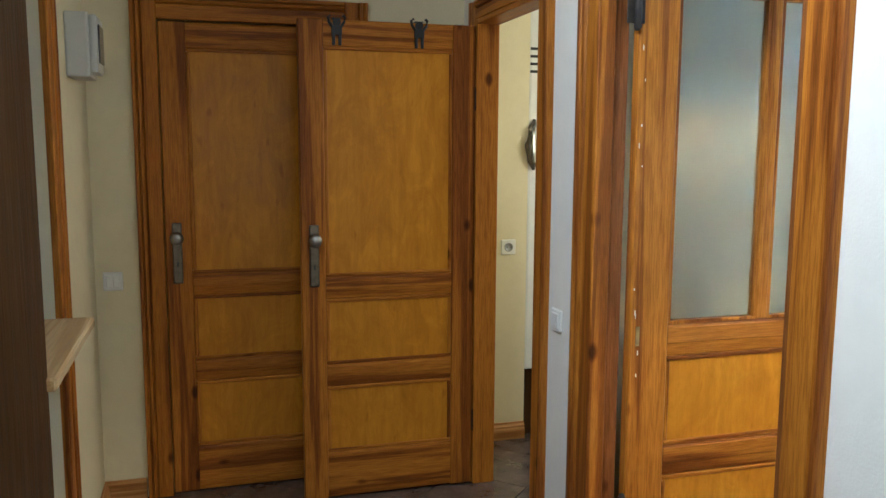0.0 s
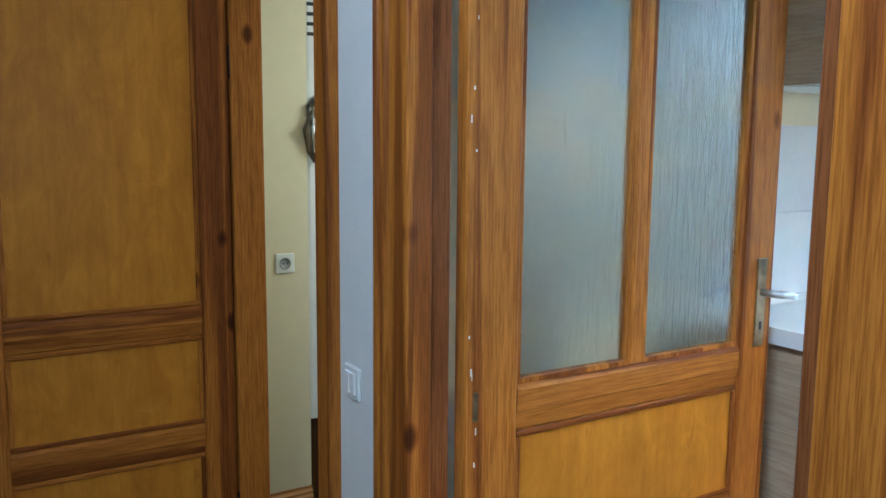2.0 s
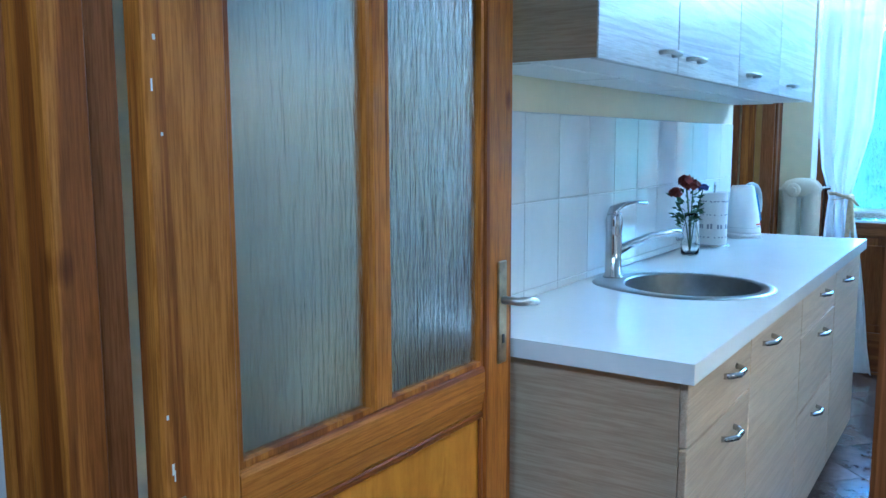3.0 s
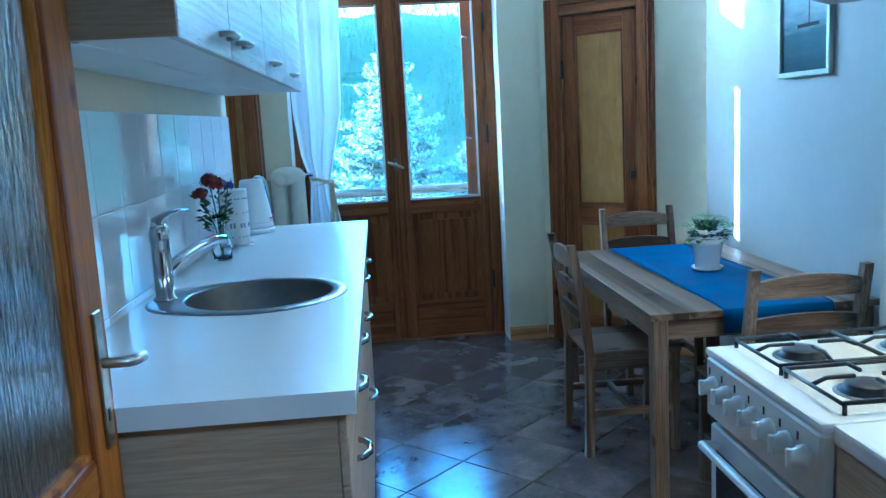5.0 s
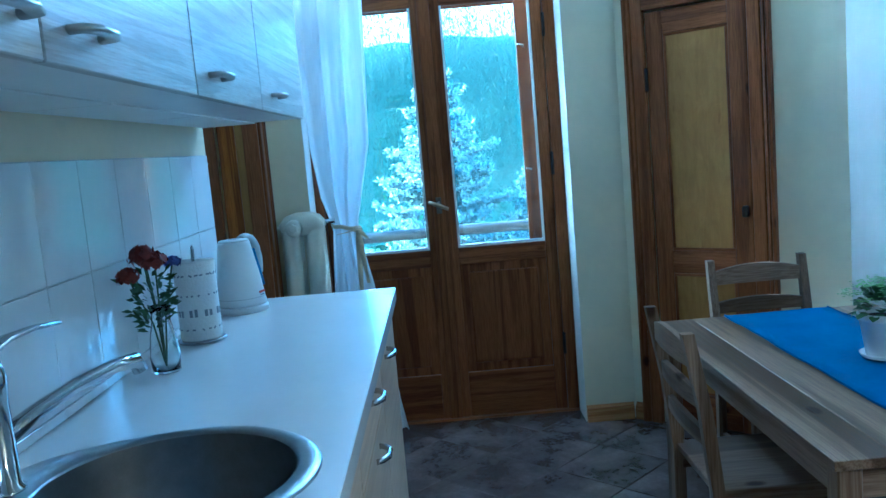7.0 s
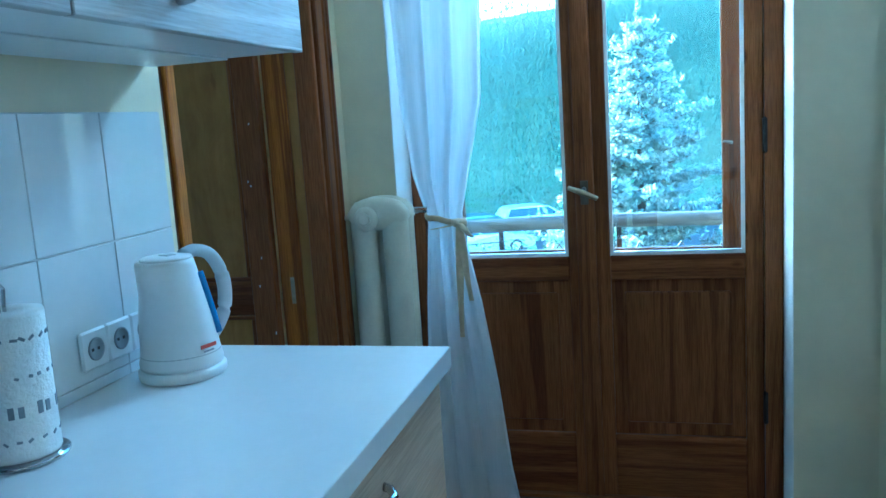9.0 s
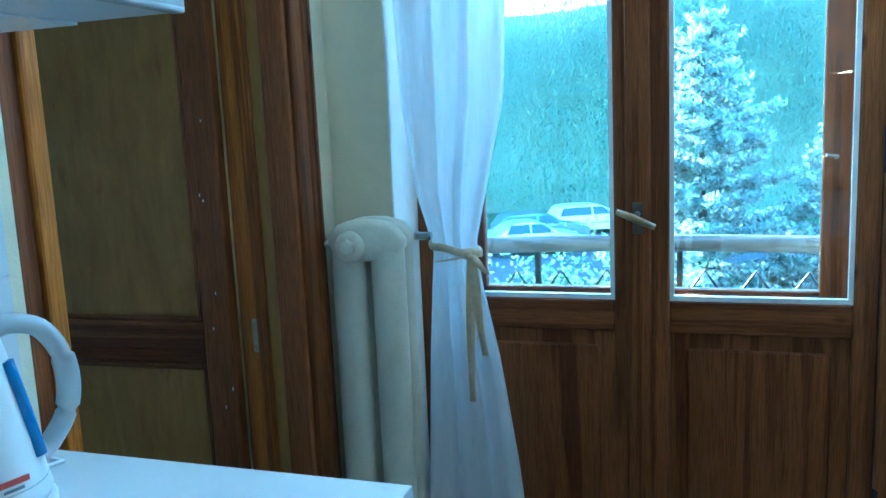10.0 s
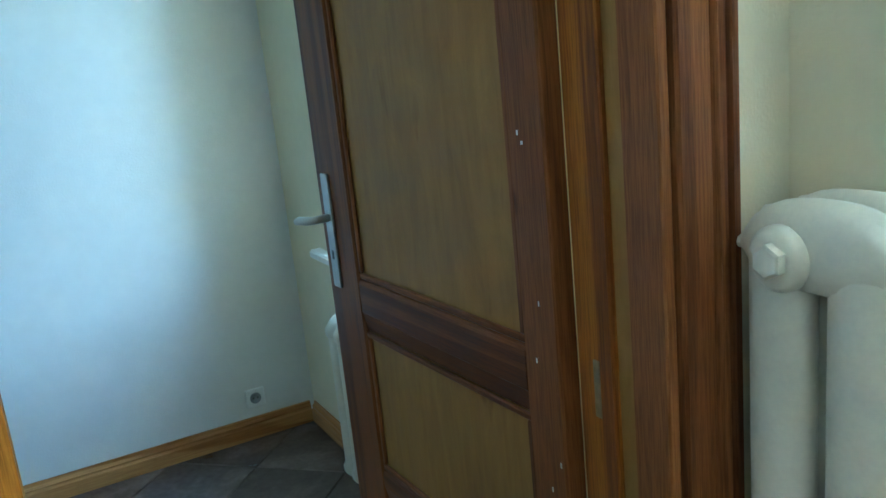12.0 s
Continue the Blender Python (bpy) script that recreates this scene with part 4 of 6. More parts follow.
def wall_unit(x0, x1, hx, label):
    t = thing("wall_cabinet", pose(x0, 2.578, 1.592), label, "kitchen cabinet", "row of wall cabinets")
    w = x1 - x0
    part("body", box(0.0005, w - 0.0005, 0.0, 0.338, 0.0, 0.76), plastic_white if x0 > 3 else plastic_white, t, "white carcass")
    part("bottom_board", box(0.012, w - 0.001, 0.15, 0.33, -0.004, -0.0002, 0.001), plastic_white, t)
    d = part("door", box(0.002, w - 0.002, -0.02, -0.001, -0.002, 0.76, 0.002), white_grain, t, "white door with a fine wood-grain relief")
    pts = [(hx - x0 - 0.05, -0.02, 0.045), (hx - x0 - 0.048, -0.038, 0.046), (hx - x0 - 0.02, -0.046, 0.047), (hx - x0 + 0.02, -0.046, 0.047), (hx - x0 + 0.048, -0.038, 0.046), (hx - x0 + 0.05, -0.02, 0.045)]
    part("handle", tube(pts, 0.012, 10, None, 0.55), light_steel, d, "flat brushed metal pull", True)
    return t


wu = wall_unit(2.835, 3.375, 3.28, "white wood-grain wall cabinet with an oak end panel")
part("end_panel", box(-0.004, 0.0, -0.018, 0.338, 0.0, 0.76), oak_y, wu, "bleached oak end panel")
wall_unit(3.375, 4.0, 3.50, "white wood-grain wall cabinet above the sink")
wall_unit(4.0, 4.605, 4.15, "white wood-grain wall cabinet above the worktop")
wall_unit(4.605, 5.30, 4.80, "white wood-grain wall cabinet beside the doorway")


# ---- things on the worktop ----
def smooth_line(points, steps=4):
    """A rounded line through the points."""
    p = [Vector(v) for v in points]
    p = [p[0] * 2 - p[1]] + p + [p[-1] * 2 - p[-2]]
    res = []
    for i in range(1, len(p) - 2):
        for k in range(steps):
            f = k / steps
            a, b1, c, d = p[i - 1], p[i], p[i + 1], p[i + 2]
            res.append(tuple(0.5 * (2 * b1 + (c - a) * f + (2 * a - 5 * b1 + 4 * c - d) * f * f + (3 * b1 - a - 3 * c + d) * f ** 3)))
    return res + [tuple(p[-2])]


def kettle(m):
    t = thing("electric_kettle", m, "white plastic electric kettle on its base", "kettle")
    part("base_ring", lathe([(0.079, 0.0), (0.082, 0.004), (0.082, 0.016), (0.078, 0.02)], 36), plastic_white, t, "", True)
    body = lathe([(0.076, 0.021), (0.078, 0.03), (0.0745, 0.045), (0.0735, 0.05), (0.073, 0.1), (0.068, 0.16), (0.0625, 0.215), (0.0605, 0.225)], 40)
    for v in body.verts:
        if v.co.z > 0.17 and v.co.y > 0.04:
            k = (v.co.z - 0.17) / 0.055 * (v.co.y - 0.04) / 0.02
            v.co.y += 0.020 * k
            v.co.x *= 1 - 0.22 * k
    for v in body.verts:
        f = max(0.0, (v.co.z - 0.05) / 0.175)
        v.co.x *= 1 - 0.20 * f
        v.co.y = v.co.y * (1 - 0.20 * f) + 0.011 * f
    part("body", body, plastic_white, t, "", True)
    lid = lathe([(0.0475, 0.2245), (0.0475, 0.228), (0.044, 0.2305), (0.012, 0.2315)], 36, (0, 0.011, 0))
    part("lid", lid, plastic_white, t, "", True)
    part("lid_button", box(-0.014, 0.014, -0.004, 0.018, 0.229, 0.2335, 0.002), plastic_grey, t)
    part("handle", tube(smooth_line([(0, -0.028, 0.226), (0, -0.055, 0.231), (0, -0.09, 0.218), (0, -0.113, 0.182), (0, -0.12, 0.14), (0, -0.112, 0.10), (0, -0.09, 0.07), (0, -0.07, 0.055)]), 0.0155, 14, None, 0.8), plastic_grey, t, "pale grey handle", True)
    part("water_gauge", tube(smooth_line([(-0.0373, -0.0303, 0.195), (-0.0437, -0.040, 0.14), (-0.0500, -0.0504, 0.075)]), 0.009, 8), kettle_blue, t, "blue water gauge", True)
    for z, w, h, mt, lab in ((0.058, 0.019, 0.007, print_red, "small red printed mark"), (0.0505, 0.012, 0.003, print_grey, "small grey printed line")):
        bm = box(-w, w, -0.0008, 0.0008, 0, h)
        bmesh.ops.rotate(bm, matrix=Matrix.Rotation(radians(185 + 90), 3, 'Z'), verts=bm.verts)
        bmesh.ops.translate(bm, vec=(0.0738 * math.cos(radians(185)), 0.0738 * math.sin(radians(185)), z), verts=bm.verts)
        part("printed_mark", bm, mt, t, lab)
    part("groove", lathe([(0.0742, 0.0445), (0.0748, 0.0455), (0.0742, 0.047)], 36), plastic_grey, t)
    return t


kettle(pose(5.12, 2.80, 0.965, 0, 0, 70) @ Matrix.Scale(1.05, 4))
cable = new("kettle_cable", mesh_of(tube([(5.19, 2.83, 0.971), (5.24, 2.85, 0.969), (5.285, 2.83, 0.969), (5.29, 2.87, 0.969), (5.24, 2.895, 0.97), (5.17, 2.905, 1.0), (5.135, 2.912, 1.05)], 0.0035, 6), "kettle_cable", plastic_white, True))
tagged(cable, "thin white mains cable lying on the worktop", "cable")

roll = thing("paper_towel_holder", pose(4.70, 2.82, 0.965), "chrome stand with a roll of printed kitchen paper", "paper towel holder")
part("base", lathe([(0.066, 0.0), (0.069, 0.003), (0.069, 0.007), (0.066, 0.009)], 32), chrome, roll, "", True)
pts = [(-0.006, 0, 0.009), (-0.006, 0, 0.235), (-0.009, 0, 0.262), (0, 0, 0.272), (0.009, 0, 0.262), (0.006, 0, 0.235), (0.006, 0, 0.009)]
part("rod", tube(pts, 0.003, 6), chrome, roll)
rp = part("paper_roll", lathe([(0.019, 0.01), (0.056, 0.01), (0.0575, 0.014), (0.0575, 0.226), (0.056, 0.23), (0.019, 0.23), (0.017, 0.228)], 40), paper, roll, "quilted white paper with grey print", True)
rnd = random.Random(9)
for k, (z, h, count, wide) in enumerate(((0.192, 0.005, 22, 0.005), (0.135, 0.005, 18, 0.003), (0.078, 0.020, 26, 0.0042), (0.04, 0.004, 18, 0.004))):
    for i in range(count):
        if k == 2 and i % 3 == 2:
            continue
        a = 2 * math.pi * (i + 0.3 * k + (0 if k == 2 else rnd.uniform(-0.25, 0.25))) / count
        bm = box(-wide, wide, -0.0006, 0.0006, 0, h * rnd.uniform(0.8, 1.1))
        bmesh.ops.rotate(bm, matrix=Matrix.Rotation(a + math.pi / 2, 3, 'Z') @ Matrix.Rotation(radians(0 if k == 2 else rnd.uniform(-40, 40)), 3, 'Y'), verts=bm.verts)
        bmesh.ops.translate(bm, vec=(0.0577 * math.cos(a), 0.0577 * math.sin(a), z), verts=bm.verts)
        part("print_mark", bm, print_grey, rp)

vase = thing("flower_vase", pose(4.37, 2.815, 0.965), "slim clear glass vase half full of water", "vase")
part("glass", lathe([(0.030, 0.0), (0.034, 0.004), (0.036, 0.04), (0.031, 0.09), (0.023, 0.125), (0.0215, 0.145), (0.027, 0.165), (0.025, 0.165), (0.0195, 0.145), (0.021, 0.125), (0.029, 0.09), (0.034, 0.04), (0.032, 0.008), (0.005, 0.006)], 28), clear_glass, vase, "", True)
bouquet = thing("flower_bouquet", pose(4.37, 2.815, 0.973), "dark red carnations and a small violet flower", "flowers")
rnd = random.Random(3)
for dx, dy, h, r, mt in ((-0.03, 0.055, 0.235, 0.027, rose_red), (-0.01, 0.022, 0.275, 0.034, rose_red), (-0.015, -0.008, 0.262, 0.031, rose_red), (0.02, 0.03, 0.29, 0.018, rose_red), (0.03, -0.035, 0.255, 0.021, blue_petal)):
    part("stem", tube([(0, 0, 0.0), (dx * 0.3, dy * 0.3, h * 0.5), (dx, dy, h)], 0.0022, 5), stem_green, bouquet)
    bm = bmesh.new()
    for i in range(34):
        a, e = rnd.uniform(0, 6.28), rnd.uniform(-0.3, 1.4)
        d = Vector((math.cos(a) * math.cos(e), math.sin(a) * math.cos(e), math.sin(e) * 0.8))
        c = Vector((dx, dy, h)) + d * r * rnd.uniform(0.4, 1.0)
        u = d.orthogonal().normalized() * r * 0.36
        w = d.cross(u).normalized() * r * 0.36
        q = [bm.verts.new(c + s1 * u + s2 * w + d * rnd.uniform(-0.2, 0.3) * r) for s1, s2 in ((-1, -1), (1, -1), (1, 1), (-1, 1))]
        bm.faces.new(q)
    part("blossom", bm, mt, bouquet)
bm = bmesh.new()
for i in range(120):
    a, h = rnd.uniform(0, 6.28), rnd.uniform(0.10, 0.24)
    k = rnd.uniform(0.01, 0.06) * (h / 0.2)
    c = Vector((math.cos(a) * k - 0.01, math.sin(a) * k + 0.01, h))
    d = Vector((math.cos(a), math.sin(a), rnd.uniform(-0.3, 1.0))).normalized()
    s = d.orthogonal().normalized() * 0.004
    bm.faces.new([bm.verts.new(p) for p in (c - s, c + d * 0.014 - s * 1.5, c + d * 0.03, c + d * 0.014 + s * 1.5)])
part("leaves", bm, stem_green, bouquet)


def socket_plate(name, m, label, n=1, sw=False):
    """A white plate against a wall that faces -y."""
    t = thing(name, m, label, "light switch" if sw else "wall socket")
    for i in range(n):
        o = i * 0.077
        part("plate", box(o - 0.038, o + 0.038, -0.009, 0, -0.038, 0.038, 0.004), plastic_white, t)
        if sw:
            for a in (-1, 1):
                part("rocker", box(o + (0.001 if a > 0 else -0.025), o + (0.025 if a > 0 else -0.001), -0.014, -0.009, -0.025, 0.025, 0.002), plastic_white, t)
        else:
            bm = lathe([(0.022, 0.0), (0.022, 0.003), (0.019, 0.003), (0.0185, -0.004), (0.002, -0.004)], 24)
            bmesh.ops.rotate(bm, matrix=Matrix.Rotation(radians(90), 3, 'X'), verts=bm.verts)
            bmesh.ops.translate(bm, vec=(o, -0.0095, 0), verts=bm.verts)
            part("recess", bm, socket_grey, t, "", True)
            for a in (-0.0085, 0.0085):
                part("contact_hole", box(o + a - 0.0028, o + a + 0.0028, -0.0105, -0.005, -0.0028, 0.0028), black_rubber, t)
    return t


socket_plate("wall_socket", pose(5.0, 2.913, 1.05), "triple white wall socket on the tiles", 3)
socket_plate("wall_socket", pose(6.215, 5.20, 0.163), "single white wall socket above the skirting")
socket_plate("wall_socket", pose(1.99, 4.29, 0.98), "single white wall socket in the side room")
socket_plate("light_switch", pose(0.197, 4.042, 0.925), "double white light switch on the cream wall", 1, True)
socket_plate("light_switch", pose(1.675, 2.985, 0.905, 0, 0, -90), "white light switch beside the kitchen doorway", 1, True)

# ---- hall things ----
fuse = thing("fuse_box", pose(0.13, 3.66, 1.70), "grey plastic fuse box with a smoked flap", "fuse box")
part("back_box", box(0.0, 0.075, -0.10, 0.10, 0, 0.215, 0.008, None, 2), plastic_grey, fuse)
part("front_cover", box(0.075, 0.1, -0.085, 0.085, 0.015, 0.21, 0.01, None, 2), plastic_grey, fuse)
part("flap", box(0.1, 0.106, -0.06, 0.06, 0.05, 0.18, 0.003), smoke, fuse, "smoked plastic flap")

shelf = thing("wall_shelf", pose(0.13, 2.1, 1.035), "small bare wooden shelf on a dark bracket", "shelf")
part("board", box(0.035, 0.165, 0.0, 0.55, 0.0, 0.026, 0.005), shelf_wood, shelf)
part("bracket", box(0.002, 0.12, 0.44, 0.47, -0.03, -0.001, 0.004), dark_wood, shelf)
part("bracket", box(0.002, 0.035, 0.44, 0.47, -0.16, -0.03, 0.004), dark_wood, shelf)


cup = thing("hall_cupboard", pose(0.13, 1.0, 0), "shallow dark brown hall cupboard", "cupboard")
part("carcass", box(0.0, 0.13, 0.0, 1.12, 0.0, 2.1, 0.004), dark_wood, cup)
part("door", box(0.131, 0.148, 0.004, 0.555, 0.06, 2.09, 0.003), dark_wood, cup)
part("door", box(0.131, 0.148, 0.565, 1.116, 0.06, 2.09, 0.003), dark_wood, cup)


def figure_hook(x):
    """A flat black over-the-door hook cut as a little figure with raised arms."""
    bm = box(-0.021, 0.021, 0, 0.006, -0.055, -0.018, 0.002)
    box(-0.019, -0.006, 0, 0.006, -0.095, -0.05, 0.002, bm)
    box(0.006, 0.019, 0, 0.006, -0.095, -0.05, 0.002, bm)
    head = lathe([(0.006, 0), (0.0165, 0.001), (0.0165, 0.006), (0.006, 0.007)], 16)
    bmesh.ops.rotate(head, matrix=Matrix.Rotation(radians(-90), 3, 'X'), verts=head.verts)
    bmesh.ops.translate(head, vec=(0, 0, -0.006), verts=head.verts)
    join(bm, head)
    for s in (-1, 1):
        tube([(s * 0.018, 0.003, -0.022), (s * 0.03, 0.003, -0.005), (s * 0.033, 0.003, 0.014), (s * 0.024, 0.003, 0.02)], 0.006, 6, bm)
    box(-0.016, 0.016, 0.003, 0.05, 0.008, 0.011, 0, bm)
    return solid("door_hook", bm, hook_black, "flat black metal over-door hook", "coat hook", m=pose(x, 3.797, 1.957))


figure_hook(1.077)
figure_hook(1.41)

tall = thing("tall_cabinet", pose(2.09, 4.297, 0), "tall white cabinet with vent slots in the side room", "cabinet")
part("case", box(0.0, 0.55, 0.0, 0.105, 0.35, 2.3, 0.012, None, 2), white_ceramic, tall)
part("kick_board", box(0.006, 0.54, 0.03, 0.10, 0.0, 0.349), dark_wood, tall, "dark base")
for i in range(4):
    part("vent_slot", box(0.004, 0.10, -0.003, 0.002, 1.825 + i * 0.036, 1.838 + i * 0.036), smoke, tall)
curve = [(0.03, -0.004, 1.36), (0.006, -0.018, 1.40), (-0.006, -0.024, 1.48), (0.006, -0.018, 1.56), (0.03, -0.004, 1.60)]
hd = part("door_handle", tube(curve, [0.008, 0.015, 0.02, 0.015, 0.008], 10), nickel, tall, "curved dark metal handle", True)
part("grip_inlay", tube([(x + 0.012, y - 0.012, z) for x, y, z in curve], [0.004, 0.008, 0.011, 0.008, 0.004], 8), chrome, hd, "chrome inlay", True)


# ---- dining corner ----
table = thing("dining_table", pose(0, 0, 0), "grey-brown stained pine dining table", "dining table")
TX0, TX1, TY0, TY1, TZ = 4.085, 5.51, 0.47, 1.315, 0.711
for i in range(6):
    y0 = TY0 + (TY1 - TY0) * i / 6
    part("top_board", box(TX0, TX1, y0 + 0.0004, y0 + (TY1 - TY0) / 6 - 0.0004, TZ - 0.024, TZ, 0.0015), table_wood['x'], table)
for x in (TX0 + 0.014, TX1 - 0.07):
    for y in (TY0 + 0.014, TY1 - 0.07):
        part("leg", box(x, x + 0.056, y, y + 0.056, 0, TZ - 0.024, 0.004), table_wood['z'], table)
for y in (TY0 + 0.025, TY1 - 0.047):
    part("apron", box(TX0 + 0.07, TX1 - 0.07, y, y + 0.022, TZ - 0.10, TZ - 0.024), table_wood['x'], table)
for x in (TX0 + 0.025, TX1 - 0.047):
    part("apron", box(x, x + 0.022, TY0 + 0.07, TY1 - 0.07, TZ - 0.10, TZ - 0.024), table_wood['y'], table)

bm = bmesh.new()
RY0, RY1 = 0.645, 1.05
line = [(TX0 - 0.006, TZ - 0.085), (TX0 - 0.006, TZ - 0.02), (TX0 - 0.003, TZ + 0.002), (TX0 + 0.01, TZ + 0.003)]
line += [(TX0 + 0.01 + (TX1 - TX0 - 0.02) * k / 24, TZ + 0.003 + 0.0012 * math.sin(k * 1.9)) for k in range(1, 25)]
line += [(TX1 + 0.003, TZ + 0.002), (TX1 + 0.006, TZ - 0.02), (TX1 + 0.006, TZ - 0.1)]
cols = []
for k, (x, z) in enumerate(line):
    cols.append([bm.verts.new((x, RY0 + (RY1 - RY0) * j / 8 + 0.003 * math.sin(k * 0.8), z + 0.0008 * math.sin(k * 1.3 + j))) for j in range(9)])
for a, c in zip(cols, cols[1:]):
    for j in range(8):
        bm.faces.new((a[j], c[j], c[j + 1], a[j + 1]))
runner = solid("table_runner", bm, blue_cloth, "bright blue cotton runner along the table", "table runner", smooth=True)
th = runner.modifiers.new("thickness", 'SOLIDIFY')
th.thickness = 0.0018
for edge in (RY0 + 0.003, RY1 - 0.003):
    part("hem", tube([(x, edge + 0.003 * math.sin(k * 0.8), z + 0.0022) for k, (x, z) in enumerate(line)], 0.0016, 6, None, 1.8), blue_cloth, runner, "stitched hem", True)

pot = thing("flower_pot", pose(4.79, 0.82, TZ + 0.005), "white glazed flower pot on a saucer", "flower pot")
part("saucer", lathe([(0.05, 0.0), (0.062, 0.004), (0.068, 0.016), (0.064, 0.016), (0.058, 0.008), (0.01, 0.007)], 32), white_ceramic, pot, "", True)
part("pot_body", lathe([(0.048, 0.008), (0.05, 0.012), (0.066, 0.115), (0.07, 0.116), (0.073, 0.122), (0.073, 0.138), (0.068, 0.14), (0.064, 0.136), (0.062, 0.12), (0.01, 0.118)], 36), white_ceramic, pot, "", True)
part("soil", lathe([(0.06, 0.119), (0.058, 0.124), (0.01, 0.128)], 20), soil, pot)
plant = thing("potted_kalanchoe", pose(4.79, 0.82, TZ + 0.128) @ Matrix.Scale(1.15, 4), "leafy green potted plant with pale blossoms", "house plant")
rnd = random.Random(5)
for k in range(110):
    bm = bmesh.new()
    a, e = rnd.uniform(0, 6.28), rnd.uniform(-0.05, 1.35)
    d = Vector((math.cos(a) * math.cos(e), math.sin(a) * math.cos(e), math.sin(e)))
    p = Vector((0, 0, 0.012)) + d * rnd.uniform(0.035, 0.068)
    s = d.cross(Vector((0, 0, 1))).normalized()
    L, W = rnd.uniform(0.022, 0.036), rnd.uniform(0.010, 0.015)
    droop = Vector((0, 0, -0.012))
    q = [p - s * 0.003, p + d * L * 0.4 - s * W, p + d * L * 0.8 - s * W * 0.8 + droop * 0.4, p + d * L + droop, p + d * L * 0.8 + s * W * 0.8 + droop * 0.4, p + d * L * 0.4 + s * W, p + s * 0.003]
    mid = [p + d * L * 0.4 - Vector((0, 0, 0.004)), p + d * L * 0.8 + droop * 0.4 - Vector((0, 0, 0.003))]
    vs = [bm.verts.new(v) for v in q]
    m0, m1 = [bm.verts.new(v) for v in mid]
    for fv in ((vs[0], vs[1], m0, vs[6]), (vs[1], vs[2], m1, m0), (vs[2], vs[3], m1), (m1, vs[3], vs[4]), (m0, m1, vs[4], vs[5]), (vs[6], m0, vs[5])):
        bm.faces.new(fv)
    part("leaf", bm, pot_leaf, plant, "", True)
for k in range(17):
    bm = bmesh.new()
    a, q0 = k * 2.4, 0.084 * ((k + 0.5) / 17) ** 0.5
    c0 = Vector((math.cos(a) * q0, math.sin(a) * q0, 0.104 - 0.05 * (q0 / 0.084) ** 2 + rnd.uniform(-0.008, 0.008)))
    for i in range(22):
        c = c0 + Vector((rnd.gauss(0, 0.013), rnd.gauss(0, 0.013), rnd.gauss(0, 0.006)))
        t1 = rnd.uniform(0, 6.28)
        for jj in range(4):
            ang = t1 + jj * 1.57
            d = Vector((math.cos(ang), math.sin(ang), 0.3)) * 0.006
            s = Vector((-math.sin(ang), math.cos(ang), 0)) * 0.0028
            bm.faces.new([bm.verts.new(v) for v in (c, c + d * 0.6 - s, c + d, c + d * 0.6 + s)])
    part("blossom", bm, pot_flower, plant)


def chair_part_slat(z, h, sag):
    """A back slat, bowed backwards and with an arched top edge."""
    bm = bmesh.new()
    rows = []
    for i in range(9):
        x = -0.17 + 0.34 * i / 8
        k = 1 - (2 * i / 8 - 1) ** 2
        y = -0.18 - 0.012 * k - (z - 0.44) * 0.14
        rows.append([bm.verts.new((x, y + dy, zz)) for dy, zz in ((0.009, z), (-0.009, z), (-0.009, z + h + sag * k), (0.009, z + h + sag * k))])
    for a, c in zip(rows, rows[1:]):
        for i in range(4):
            j = (i + 1) % 4
            bm.faces.new((a[i], a[j], c[j], c[i]))
    bm.faces.new(rows[0][::-1])
    bm.faces.new(rows[-1])
    bmesh.ops.recalc_face_normals(bm, faces=bm.faces)
    return bm


def dining_chair():
    t = thing("dining_chair", Matrix(), "grey-brown stained pine chair with a slatted back", "chair", "chairs round the table")
    part("seat", box(-0.20, 0.20, -0.185, 0.205, 0.43, 0.452, 0.006, None, 2), table_wood['y'], t)
    for sx in (-1, 1):
        bm = bmesh.new()
        path = [(-0.19, 0.0), (-0.182, 0.25), (-0.18, 0.44), (-0.205, 0.68), (-0.245, 0.90)]
        rows = []
        for y, z in path:
            w = 0.0155 if z < 0.8 else 0.0145
            rows.append([bm.verts.new((sx * 0.187 + a * w, y + c * w * 1.15, z)) for a, c in ((-1, -1), (1, -1), (1, 1), (-1, 1))])
        for a, c in zip(rows, rows[1:]):
            for i in range(4):
                j = (i + 1) % 4
                bm.faces.new((a[i], a[j], c[j], c[i]))
        bm.faces.new(rows[0][::-1])
        bm.faces.new(rows[-1])
        bmesh.ops.bevel(bm, geom=[e for e in bm.edges if e.is_manifold and e.calc_face_angle(0) > 0.6], offset=0.004, segments=1, affect='EDGES')
        part("back_post", bm, table_wood['z'], t)
        part("front_leg", box(sx * 0.18 - 0.017, sx * 0.18 + 0.017, 0.165, 0.199, 0, 0.43, 0.003), table_wood['z'], t)
        part("side_rail", box(sx * 0.18 - 0.009, sx * 0.18 + 0.009, -0.17, 0.17, 0.37, 0.43), table_wood['y'], t)
        part("side_stretcher", box(sx * 0.18 - 0.008, sx * 0.18 + 0.008, -0.175, 0.17, 0.17, 0.198), table_wood['y'], t)
    part("front_rail", box(-0.165, 0.165, 0.172, 0.19, 0.37, 0.43), table_wood['x'], t)
    part("cross_stretcher", box(-0.172, 0.172, -0.01, 0.012, 0.172, 0.196), table_wood['x'], t)
    part("back_slat", chair_part_slat(0.80, 0.055, 0.022), table_wood['x'], t)
    part("back_slat", chair_part_slat(0.685, 0.045, 0.014), table_wood['x'], t)
    part("back_slat", chair_part_slat(0.575, 0.04, 0.01), table_wood['x'], t)
    return t


